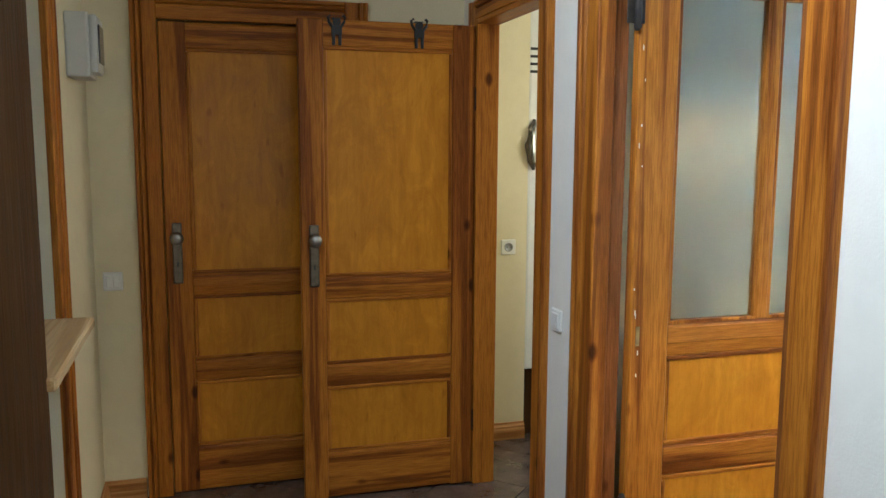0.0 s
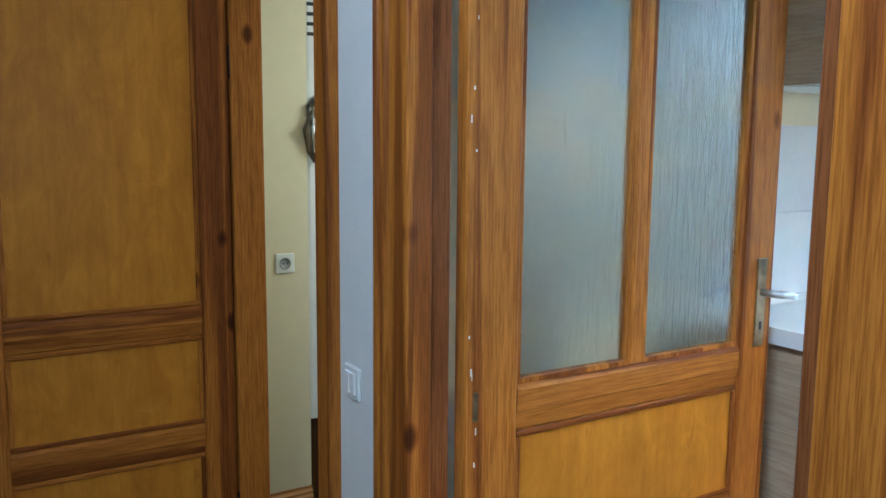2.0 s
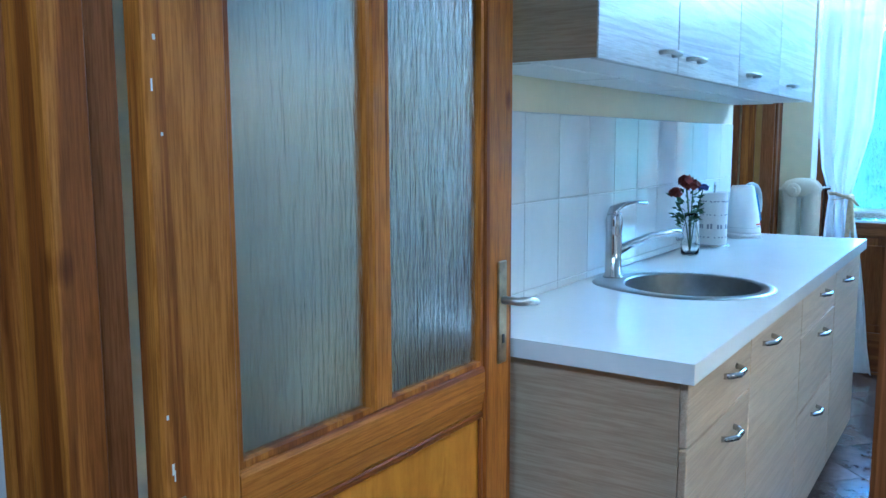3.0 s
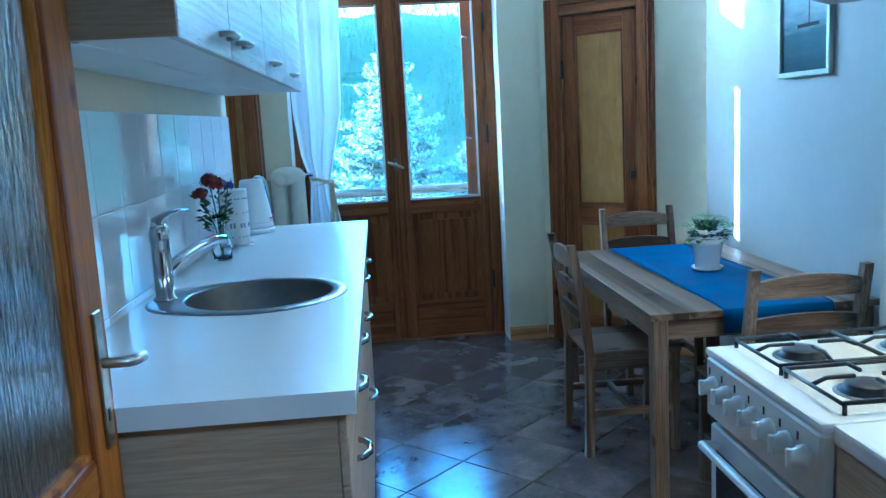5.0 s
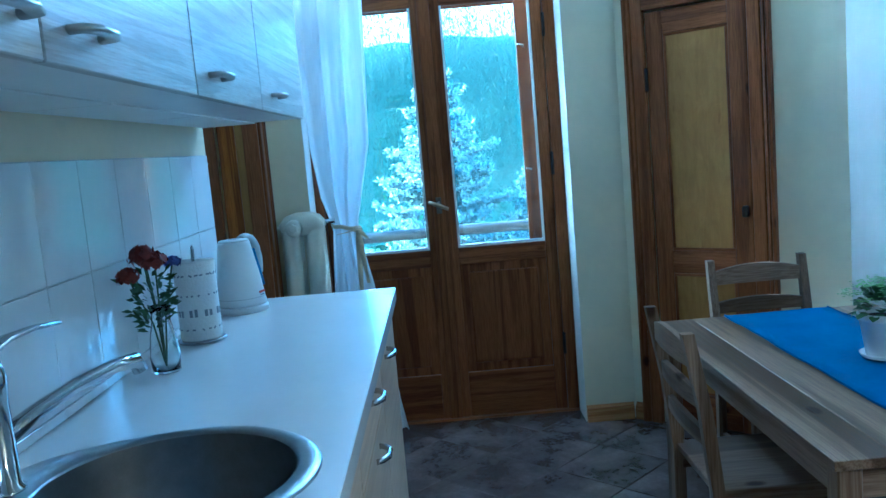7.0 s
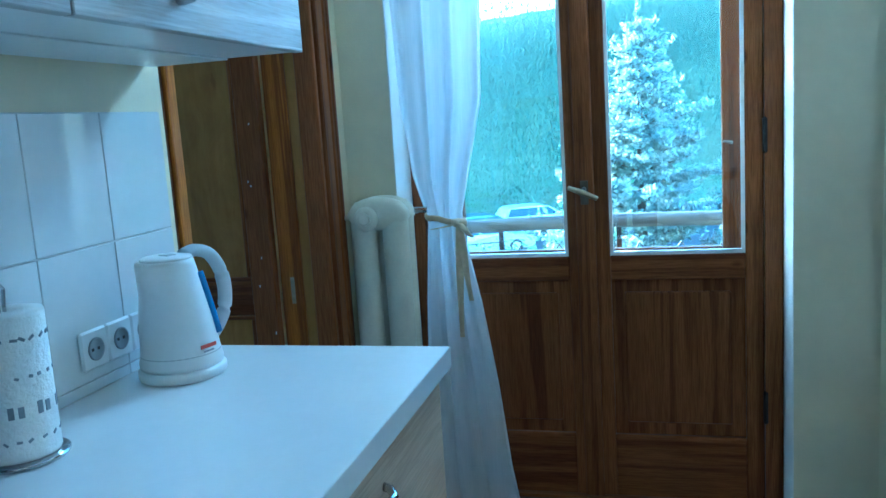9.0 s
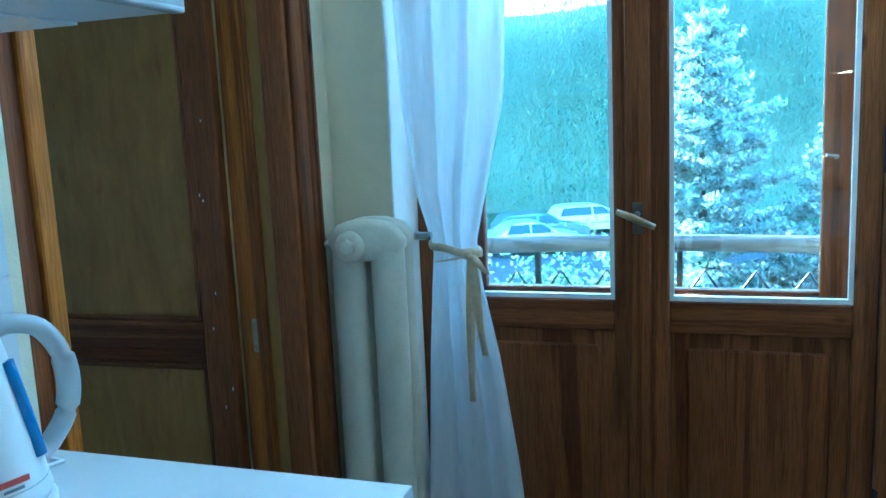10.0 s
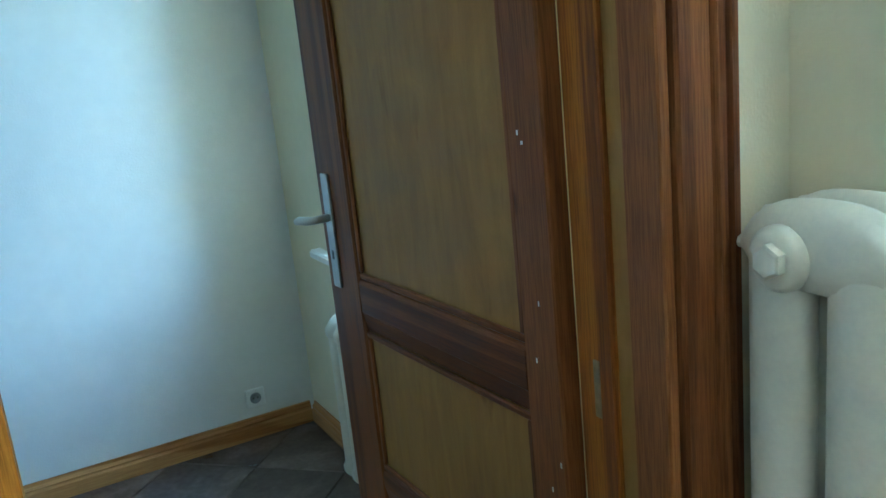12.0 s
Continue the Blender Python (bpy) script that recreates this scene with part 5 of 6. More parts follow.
chair = dining_chair()
chair.matrix_world = pose(4.745, 1.235, 0, 0, 0, 180)
copy_thing(chair, pose(4.075, 0.872, 0, 0, 0, -90))
copy_thing(chair, pose(5.46, 0.845, 0, 0, 0, 90))

picture = thing("framed_picture", pose(4.512, 0.416, 1.525, 0, 0, 0), "framed sea photograph behind glass", "picture")
for a in ((0, 0.418, 0.0, 0.022), (0, 0.418, 0.578, 0.60)):
    part("frame_bar", box(a[0], a[1], 0.001, 0.024, a[2], a[3], 0.003), hood_silver, picture)
for a in ((0, 0.022), (0.396, 0.418)):
    part("frame_bar", box(a[0], a[1], 0.001, 0.024, 0.022, 0.578, 0.003), hood_silver, picture)
part("photograph", box(0.022, 0.396, 0.002, 0.010, 0.022, 0.578), photo_mat, picture, "grey-blue sea photograph with a boat")
bm = box(0.10, 0.27, 0.010, 0.0112, 0.20, 0.215)
box(0.175, 0.18, 0.010, 0.0112, 0.215, 0.33, 0, bm)
part("boat_shape", bm, smoke, picture)

# ---- cooker corner ----
stove = thing("gas_stove", pose(2.66, 0.93, 0), "white four-burner gas stove with black pan supports", "stove")
part("body", box(0, 0.505, 0.0, 0.53, 0.03, 0.84, 0.006), stove_white, stove)
part("control_panel", box(0.0, 0.505, 0.53, 0.56, 0.70, 0.845, 0.006), stove_white, stove)
od = part("oven_door", box(0.012, 0.493, 0.53, 0.555, 0.17, 0.685, 0.005), stove_white, stove)
part("oven_window", box(0.05, 0.455, 0.555, 0.559, 0.25, 0.63, 0.002), oven_glass, od, "dark oven window")
part("door_handle", tube([(0.06, 0.556, 0.645), (0.06, 0.595, 0.65), (0.445, 0.595, 0.65), (0.445, 0.556, 0.645)], 0.011, 10), stove_white, od)
part("drawer", box(0.012, 0.493, 0.53, 0.552, 0.04, 0.16, 0.004), stove_white, stove)
part("hob_top", box(-0.002, 0.507, -0.002, 0.562, 0.846, 0.866, 0.008, None, 2), stove_white, stove)
part("hob_plate", box(0.03, 0.475, 0.03, 0.51, 0.864, 0.8675, 0.002), stove_cream, stove, "cream enamel hob plate")
for i in range(7):
    x = 0.05 + 0.0675 * i
    bm = lathe([(0.023, 0.0), (0.022, 0.012), (0.018, 0.016), (0.016, 0.03), (0.006, 0.031)], 20)
    bmesh.ops.rotate(bm, matrix=Matrix.Rotation(radians(-90), 3, 'X'), verts=bm.verts)
    bmesh.ops.translate(bm, vec=(x, 0.56, 0.785), verts=bm.verts)
    kb = part("knob", bm, plastic_white, stove, "", True)
    part("knob_grip", box(x - 0.005, x + 0.005, 0.588, 0.598, 0.767, 0.803, 0.002), plastic_white, kb)
    part("dial_mark", box(x + 0.026, x + 0.032, 0.5595, 0.5612, 0.805, 0.822), smoke, stove)
for bx2, by, r in ((0.13, 0.145, 0.036), (0.375, 0.145, 0.048), (0.13, 0.395, 0.042), (0.375, 0.395, 0.042)):
    bn = part("burner", lathe([(r + 0.012, 0.8675), (r + 0.012, 0.872), (r, 0.876), (r, 0.884), (r - 0.004, 0.887), (0.01, 0.888)], 28, (bx2, by, 0)), black_rubber, stove, "black burner cap", True)
    part("burner_ring", lathe([(r + 0.02, 0.8672), (r + 0.02, 0.869), (r + 0.013, 0.871)], 28, (bx2, by, 0)), steel, bn)
for gx in (0.03, 0.2625):
    grid = tube([(gx, 0.035, 0.888), (gx + 0.212, 0.035, 0.888), (gx + 0.212, 0.505, 0.888), (gx, 0.505, 0.888), (gx, 0.035, 0.888)], 0.0048, 6)
    tube([(gx, 0.27, 0.888), (gx + 0.212, 0.27, 0.888)], 0.0048, 6, grid)
    for by in (0.15, 0.39):
        for s1, s2 in ((-1, 0), (1, 0), (0, -1), (0, 1)):
            cx, cy = gx + 0.106, by
            e1 = (cx + s1 * 0.106, cy + s2 * 0.115, 0.888)
            tube([e1, (cx + s1 * 0.075, cy + s2 * 0.085, 0.9), (cx + s1 * 0.028, cy + s2 * 0.028, 0.9)], 0.0045, 6, grid)
    for fx in (gx, gx + 0.212):
        for fy in (0.04, 0.5):
            tube([(fx, fy, 0.866), (fx, fy, 0.888)], 0.005, 6, grid)
    part("pan_support", grid, black_rubber, stove, "black wire pan support", True)

side_cab = thing("side_cabinet", pose(1.86, 0.93, 0), "bleached oak cabinet beside the stove", "kitchen cabinet")
part("body", box(0, 0.79, 0.0, 0.52, 0.10, 0.83), oak_y, side_cab)
part("plinth", box(0, 0.79, 0.03, 0.48, 0.0, 0.10), oak_x, side_cab)
part("door", box(0.003, 0.787, 0.521, 0.538, 0.11, 0.825, 0.002), oak_x, side_cab)
solid("side_worktop", box(1.855, 2.652, 0.925, 1.475, 0.832, 0.868, 0.008, None, 2), worktop_white, "short white laminate worktop beside the stove", "worktop")

hood = thing("cooker_hood", pose(2.64, 0.92, 1.63), "slim silver cooker hood with its lamp on", "cooker hood")
bm = bmesh.new()
prof = [(0.0, 0.02), (0.30, 0.0), (0.345, 0.012), (0.352, 0.03), (0.335, 0.105), (0.30, 0.125), (0.0, 0.15)]
va = [bm.verts.new((0.0, y, z)) for y, z in prof]
vb = [bm.verts.new((0.50, y, z)) for y, z in prof]
for i in range(len(prof)):
    j = (i + 1) % len(prof)
    bm.faces.new((va[i], va[j], vb[j], vb[i]))
bm.faces.new(va[::-1])
bm.faces.new(vb)
bmesh.ops.recalc_face_normals(bm, faces=bm.faces)
part("body", bm, hood_silver, hood)
part("display", box(0.20, 0.36, 0.346, 0.354, 0.035, 0.09), blue_panel, hood, "blue control panel")
for i in range(3):
    bm = lathe([(0.012, 0), (0.011, 0.014), (0.005, 0.017)], 16)
    bmesh.ops.rotate(bm, matrix=Matrix.Rotation(radians(-90), 3, 'X'), verts=bm.verts)
    bmesh.ops.translate(bm, vec=(0.485 - i * 0.036, 0.343, 0.06), verts=bm.verts)
    part("button", bm, chrome, hood, "", True)
part("lamp_glass", box(0.21, 0.31, 0.14, 0.21, 0.0, 0.012, 0.003), bulb_glow, hood, "lit lamp cover")
hc = new("hood_cable", mesh_of(tube([(3.14, 1.10, 1.76), (3.28, 0.98, 1.74), (3.42, 0.80, 1.73), (3.52, 0.60, 1.76), (3.56, 0.43, 1.80)], 0.004, 6), "hood_cable", black_rubber, True))
tagged(hc, "thin black cable sagging from the hood to the wall", "cable")


# ---- radiators and curtain ----
def column_radiator(name, m, sections, height, label, plug=True, pitch=0.065):
    """Old column radiator; sections follow each other along +x, two columns a section across y."""
    t = thing(name, m, label, "radiator")
    for i in range(sections):
        x = i * pitch
        for y in (-0.056, 0.056):
            bm = lathe([(0.03, 0.03), (0.046, 0.06), (0.046, height - 0.07), (0.04, height - 0.03), (0.025, height - 0.008)], 20)
            bmesh.ops.scale(bm, vec=(0.66, 1.0, 1.0), verts=bm.verts)
            bmesh.ops.translate(bm, vec=(x, y, 0), verts=bm.verts)
            part("column", bm, radiator_enamel, t, "", True)
        for z in (0.06, height - 0.055):
            bm = bmesh.new()
            rings = []
            for q in range(13):
                yy = -0.104 + 0.208 * q / 12
                e = max(0.06, (1 - (abs(yy) / 0.104) ** 2.6)) ** 0.5
                rings.append([bm.verts.new((x + 0.034 * (0.45 + 0.55 * e) * math.copysign(abs(math.cos(w0)) ** 0.6, math.cos(w0)), yy, z + (0.062 if math.sin(w0) > 0 else 0.05) * e * math.copysign(abs(math.sin(w0)) ** 0.8, math.sin(w0)))) for w0 in (2 * math.pi * p / 16 for p in range(16))])
            for r0, r1 in zip(rings, rings[1:]):
                for p in range(16):
                    bm.faces.new((r0[p], r0[(p + 1) % 16], r1[(p + 1) % 16], r1[p]))
            bm.faces.new(rings[0][::-1])
            bm.faces.new(rings[-1])
            bmesh.ops.recalc_face_normals(bm, faces=bm.faces)
            part("header", bm, radiator_enamel, t, "", True)
    if plug:
        bm = lathe([(0.041, 0.0), (0.041, 0.012), (0.034, 0.02), (0.02, 0.021)], 24)
        bmesh.ops.rotate(bm, matrix=Matrix.Rotation(radians(-90), 3, 'Y'), verts=bm.verts)
        bmesh.ops.translate(bm, vec=(-0.026, 0.034, height - 0.062), verts=bm.verts)
        pl = part("plug", bm, radiator_enamel, t, "painted end plug", True)
        bm = lathe([(0.022, 0.0), (0.022, 0.014), (0.018, 0.016)], 6)
        bmesh.ops.rotate(bm, matrix=Matrix.Rotation(radians(-90), 3, 'Y'), verts=bm.verts)
        bmesh.ops.translate(bm, vec=(-0.045, 0.034, height - 0.062), verts=bm.verts)
        part("plug_nut", bm, radiator_enamel, pl)
    part("pipe", tube([(0.0, 0.07, height - 0.06), (0.0, 0.125, height - 0.06)], 0.009, 8), radiator_enamel, t)
    part("valve_pipe", tube([(sections * pitch - 0.05, -0.07, height - 0.05), (sections * pitch - 0.05, -0.15, height - 0.05)], 0.011, 8), chrome, t, "chrome valve pipe")
    for dx in (0.0, (sections - 1) * pitch):
        part("foot", box(dx - 0.015, dx + 0.015, -0.06, 0.06, -0.14, 0.03, 0.004), radiator_enamel, t)
    return t


column_radiator("radiator", pose(6.32, 2.775, 0.14), 2, 1.05, "cream enamelled column radiator in the corner")
column_radiator("radiator", pose(6.37, 4.39, 0.12, 0, 0, -90), 8, 0.56, "low cream column radiator under the window", False)

bm = bmesh.new()
stations = [(2.99, 2.37, 2.735, 0.045), (2.4, 2.385, 2.725, 0.045), (1.9, 2.405, 2.735, 0.045), (1.5, 2.425, 2.725, 0.04), (1.25, 2.485, 2.695, 0.036), (1.12, 2.516, 2.655, 0.03), (1.08, 2.516, 2.648, 0.028),
            (1.0, 2.505, 2.655, 0.03), (0.8, 2.465, 2.67, 0.034), (0.5, 2.42, 2.685, 0.038), (0.2, 2.385, 2.70, 0.042), (0.035, 2.355, 2.70, 0.042)]
dense = []
for (z0, a0, b0, d0), (z1, a1, b1, d1) in zip(stations, stations[1:]):
    for k in range(5):
        f = k / 5
        dense.append((z0 + (z1 - z0) * f, a0 + (a1 - a0) * f, b0 + (b1 - b0) * f, d0 + (d1 - d0) * f))
dense.append(stations[-1])
rows = []
for z, y0, y1, d in dense:
    row = []
    for i in range(97):
        u = i / 96
        fold = 0.62 * math.sin(u * 2 * math.pi * 3.3 + 0.5 * math.sin(z * 1.6) + 0.7 * math.sin(u * 5)) + 0.2 * math.sin(u * 2 * math.pi * 6.3 + z * 0.7)
        row.append(bm.verts.new((6.455 + d * 0.75 * fold + 0.01 * math.sin(z * 3 + u * 4), y0 + (y1 - y0) * (u + 0.02 * math.cos(u * 2 * math.pi * 3.3)), z + 0.012 * math.sin(u * 9) * (z < 0.1))))
    rows.append(row)
for a, c in zip(rows, rows[1:]):
    for i in range(96):
        bm.faces.new((a[i], a[i + 1], c[i + 1], c[i]))
curtain = solid("curtain", bm, voile, "sheer white voile curtain gathered by a ribbon", "curtain", smooth=True)
cth = curtain.modifiers.new("thickness", 'SOLIDIFY')
cth.thickness = 0.0012
tie = thing("curtain_tieback", pose(6.455, 2.577, 1.10), "cream satin ribbon tied round the curtain", "tieback")
ring = []
for k in range(25):
    a = 2 * math.pi * k / 24
    ring.append((0.042 * math.cos(a), 0.07 * math.sin(a), 0.012 * math.sin(a) + 0.003 * math.sin(5 * a)))
part("loop", tube(ring, 0.0055, 8, None, 1.9), ribbon_cream, tie, "", True)
part("knot", lathe([(0.004, -0.014), (0.013, -0.008), (0.014, 0.006), (0.005, 0.014)], 10, (-0.048, -0.045, -0.01)), ribbon_cream, tie, "", True)
for dy, dz, ln in ((0.012, -0.02, 0.40), (-0.028, -0.02, 0.27), (-0.02, -0.005, 0.05), (0.045, -0.005, 0.02)):
    bm = bmesh.new()
    last = None
    for k in range(9):
        f = k / 8
        c = Vector((-0.056 - 0.01 * math.sin(f * 3), -0.06 + dy * (f if ln > 0.2 else f * 2.2), -0.01 - ln * f))
        w = 0.011 + 0.003 * math.sin(f * 5)
        pair = [bm.verts.new(c + Vector((0.003 * math.sin(f * 7), -w, 0))), bm.verts.new(c + Vector((0, w, 0)))]
        if last:
            bm.faces.new((last[0], last[1], pair[1], pair[0]))
        last = pair
    tail = part("ribbon_tail", bm, ribbon_cream, tie, "", True)
    tm = tail.modifiers.new("thickness", 'SOLIDIFY')
    tm.thickness = 0.0015

# ---- outdoors ----
GZ, YZ = -3.8, -4.5  # garden below the balcony, lower yard behind it
land = bmesh.new()
banks = [[land.verts.new((x, y, z)) for x, z in ((6.95, GZ), (21.5, GZ), (23.5, GZ - 0.06), (31.0, YZ + 0.03), (32.0, YZ), (400, YZ), (400, YZ - 1), (6.95, YZ - 1))] for y in (-300, 300)]
for k in range(8):
    land.faces.new((banks[0][k], banks[0][(k + 1) % 8], banks[1][(k + 1) % 8], banks[1][k]))
land.faces.new(banks[0][::-1])
land.faces.new(banks[1])
bmesh.ops.recalc_face_normals(land, faces=land.faces)
solid("ground", land, grass_mat, "lawn and yard outside", kind="structure")
solid("road_yard", box(32.2, 48.0, -70, 90, YZ + 0.001, YZ + 0.012), asphalt, "grey asphalt parking yard", kind="structure")
solid("balcony_slab", box(6.95, 8.05, 0.2, 3.9, -0.22, -0.03, 0.01), concrete, "concrete balcony slab", kind="structure")
rail = thing("balcony_railing", pose(0, 0, -0.03), "bowed weathered wooden rail on iron posts", "railing")
bow = [(7.15 + 0.78 * math.cos(a), 2.05 + 1.75 * math.sin(a), 0.915) for a in (radians(-80 + 160 * k / 24) for k in range(25))]
part("handrail", tube(bow, 0.042, 10, None, 0.85), grey_wood, rail, "weathered wooden handrail", True)
low = [(x, y, 0.12) for x, y, _ in bow]
part("bottom_rail", tube(low, 0.012, 6), dark_iron, rail)
for k in range(0, 25, 3):
    x, y, _ = bow[k]
    part("post", box(x - 0.012, x + 0.012, y - 0.012, y + 0.012, 0.0, 0.885), dark_iron, rail)
for k in range(0, 24):
    (x0, y0, _), (x1, y1, _) = bow[k], bow[k + 1]
    c = Vector(((x0 + x1) / 2, (y0 + y1) / 2, 0))
    e = Vector((x1 - x0, y1 - y0, 0)) * 0.38
    pts = [c - e + Vector((0, 0, 0.13)), c - e + Vector((0, 0, 0.62)), c - e * 0.7 + Vector((0, 0, 0.72)), c + Vector((0, 0, 0.80)), c + e * 0.7 + Vector((0, 0, 0.72)), c + e + Vector((0, 0, 0.62)), c + e + Vector((0, 0, 0.13))]
    part("iron_arch", tube(pts, 0.007, 5), dark_iron, rail)


def shape_car(name, m, paint, label, estate=False):
    t = thing(name, m, label, "car")
    L, W = 4.4, 1.72
    tail = [(0.95, 1.40), (1.3, 1.26), (1.62, 1.03), (1.85, 0.98), (2.12, 0.95)] if not estate else [(1.2, 1.44), (1.7, 1.40), (1.88, 1.32), (2.08, 1.0), (2.16, 0.93)]
    prof = [(-2.05, 0.24), (-2.2, 0.34), (-2.23, 0.55), (-2.16, 0.70), (-1.95, 0.79), (-1.5, 0.87), (-1.02, 0.94), (-0.42, 1.33), (-0.2, 1.40), (0.15, 1.44), (0.55, 1.44)] + tail + [(2.2, 0.85), (2.24, 0.55), (2.2, 0.34), (2.05, 0.24)]
    bm = bmesh.new()
    rows = []
    for y, k in ((-W / 2, 0.9), (-W / 2 - 0.02, 0.99), (0, 1.02), (W / 2 + 0.02, 0.99), (W / 2, 0.9)):
        rows.append([bm.verts.new((x * (0.985 if k < 0.95 else 1), y * (0.84 if z > 1.2 else 1), z * (1 if z < 0.9 else 0.985 + 0.015 * k))) for x, z in prof])
    for a, c in zip(rows, rows[1:]):
        for i in range(len(prof)):
            j = (i + 1) % len(prof)
            bm.faces.new((a[i], a[j], c[j], c[i]))
    bm.faces.new(rows[0][::-1])
    bm.faces.new(rows[-1])
    bmesh.ops.recalc_face_normals(bm, faces=bm.faces)
    part("body", bm, paint, t)
    back = 1.05 if not estate else 1.65
    for s in (-1, 1):
        for x0, x1 in ((-0.72, 0.22), (0.3, back + 0.1)):
            bm = bmesh.new()
            q = [(x0 + (0.0 if x0 > 0 else -0.1), 0.97), (x1 + (0.15 if x1 > 0.5 else 0), 0.97), (x1 - (0.05 if x1 > 0.5 else 0), 1.36), (x0 + (0.45 if x0 < 0 else 0), 1.36)]
            a = [bm.verts.new((x, s * (W / 2 + 0.022 - (z - 0.97) * 0.32), z)) for x, z in q]
            c = [bm.verts.new((x, s * (W / 2 - 0.05 - (z - 0.97) * 0.32), z)) for x, z in q]
            bm.faces.new(a)
            bm.faces.new(c[::-1])
            for i in range(4):
                j = (i + 1) % 4
                bm.faces.new((a[i], a[j], c[j], c[i]))
            bmesh.ops.recalc_face_normals(bm, faces=bm.faces)
            part("side_window", bm, car_glass, t)
        for x in (-1.35, 1.35):
            w = part("wheel", lathe([(0.2, -0.1), (0.31, -0.1), (0.325, -0.06), (0.325, 0.06), (0.31, 0.1), (0.2, 0.1)], 24, (x, s * (W / 2 - 0.07), 0.325), 'y'), tyre_black, t)
            part("rim", lathe([(0.05, -0.112), (0.2, -0.108), (0.21, 0.0), (0.2, 0.108), (0.05, 0.112)], 16, (x, s * (W / 2 - 0.07), 0.325), 'y'), hood_silver, w)
    screen = bmesh.new()
    bottom, top = [[screen.verts.new((x, y * w, z + dz)) for x, z, w in ((-0.97, 0.975, 0.74), (-0.45, 1.315, 0.62)) for y in (-1, 1)] for dz in (-0.02, 0.025)]
    a, c, d, e = 0, 1, 3, 2
    screen.faces.new((top[a], top[c], top[d], top[e]))
    screen.faces.new((bottom[e], bottom[d], bottom[c], bottom[a]))
    for p, q in ((a, c), (c, d), (d, e), (e, a)):
        screen.faces.new((bottom[p], bottom[q], top[q], top[p]))
    bmesh.ops.recalc_face_normals(screen, faces=screen.faces)
    part("windscreen", screen, car_glass, t)
    for s in (-1, 1):
        part("headlight", box(-2.2, -1.98, s * 0.66 - 0.17, s * 0.66 + 0.17, 0.58, 0.735, 0.03), hood_silver, t)
        part("rubbing_strip", box(-0.95, 1.0, min(s * 0.87, s * 0.895), max(s * 0.87, s * 0.895), 0.55, 0.60), tyre_black, t)
        part("mirror", box(-0.72, -0.58, s * 0.98 - 0.08, s * 0.98 + 0.08, 0.96, 1.08, 0.03), paint, t)
    part("sill", box(-1.0, 1.0, -0.83, 0.83, 0.17, 0.27), tyre_black, t)
    return t


shape_car("car", pose(39.4, 9.4, YZ + 0.012, 0, 0, 116), car_silver, "silver saloon car parked in the yard")
shape_car("car", pose(42.4, 9.7, YZ + 0.012, 0, 0, 116), car_dark, "grey estate car parked in the yard", True)
shape_car("car", pose(46.0, 7.7, YZ + 0.012, 0, 0, 116), car_white, "white estate car parked in the yard", True)


def leaf_cloud(name, centers, size, aspect, parent, mat, seed, droop=0.0):
    """Many small leaves as one mesh: centers is an (n, 3) array."""
    g = np.random.RandomState(seed)
    n0 = len(centers)
    d = g.normal(size=(n0, 3))
    d[:, :2] *= 1 - droop * 0.85
    d[:, 2] = d[:, 2] * (1 - droop) - droop * 2.0
    d /= np.linalg.norm(d, axis=1)[:, None]
    s = np.cross(d, g.normal(size=(n0, 3)))
    s /= np.linalg.norm(s, axis=1)[:, None]
    L = size * g.uniform(0.6, 1.3, n0)[:, None]
    quad = np.stack([centers - d * L * 0.5, centers + s * L * aspect * 0.5, centers + d * L * 0.5, centers - s * L * aspect * 0.5], 1)
    me = bpy.data.meshes.new(name)
    me.from_pydata(quad.reshape(-1, 3).tolist(), [], np.arange(n0 * 4).reshape(-1, 4).tolist())
    me.materials.append(mat)
    ob = new(name, me)
    ob.parent = parent
    return ob


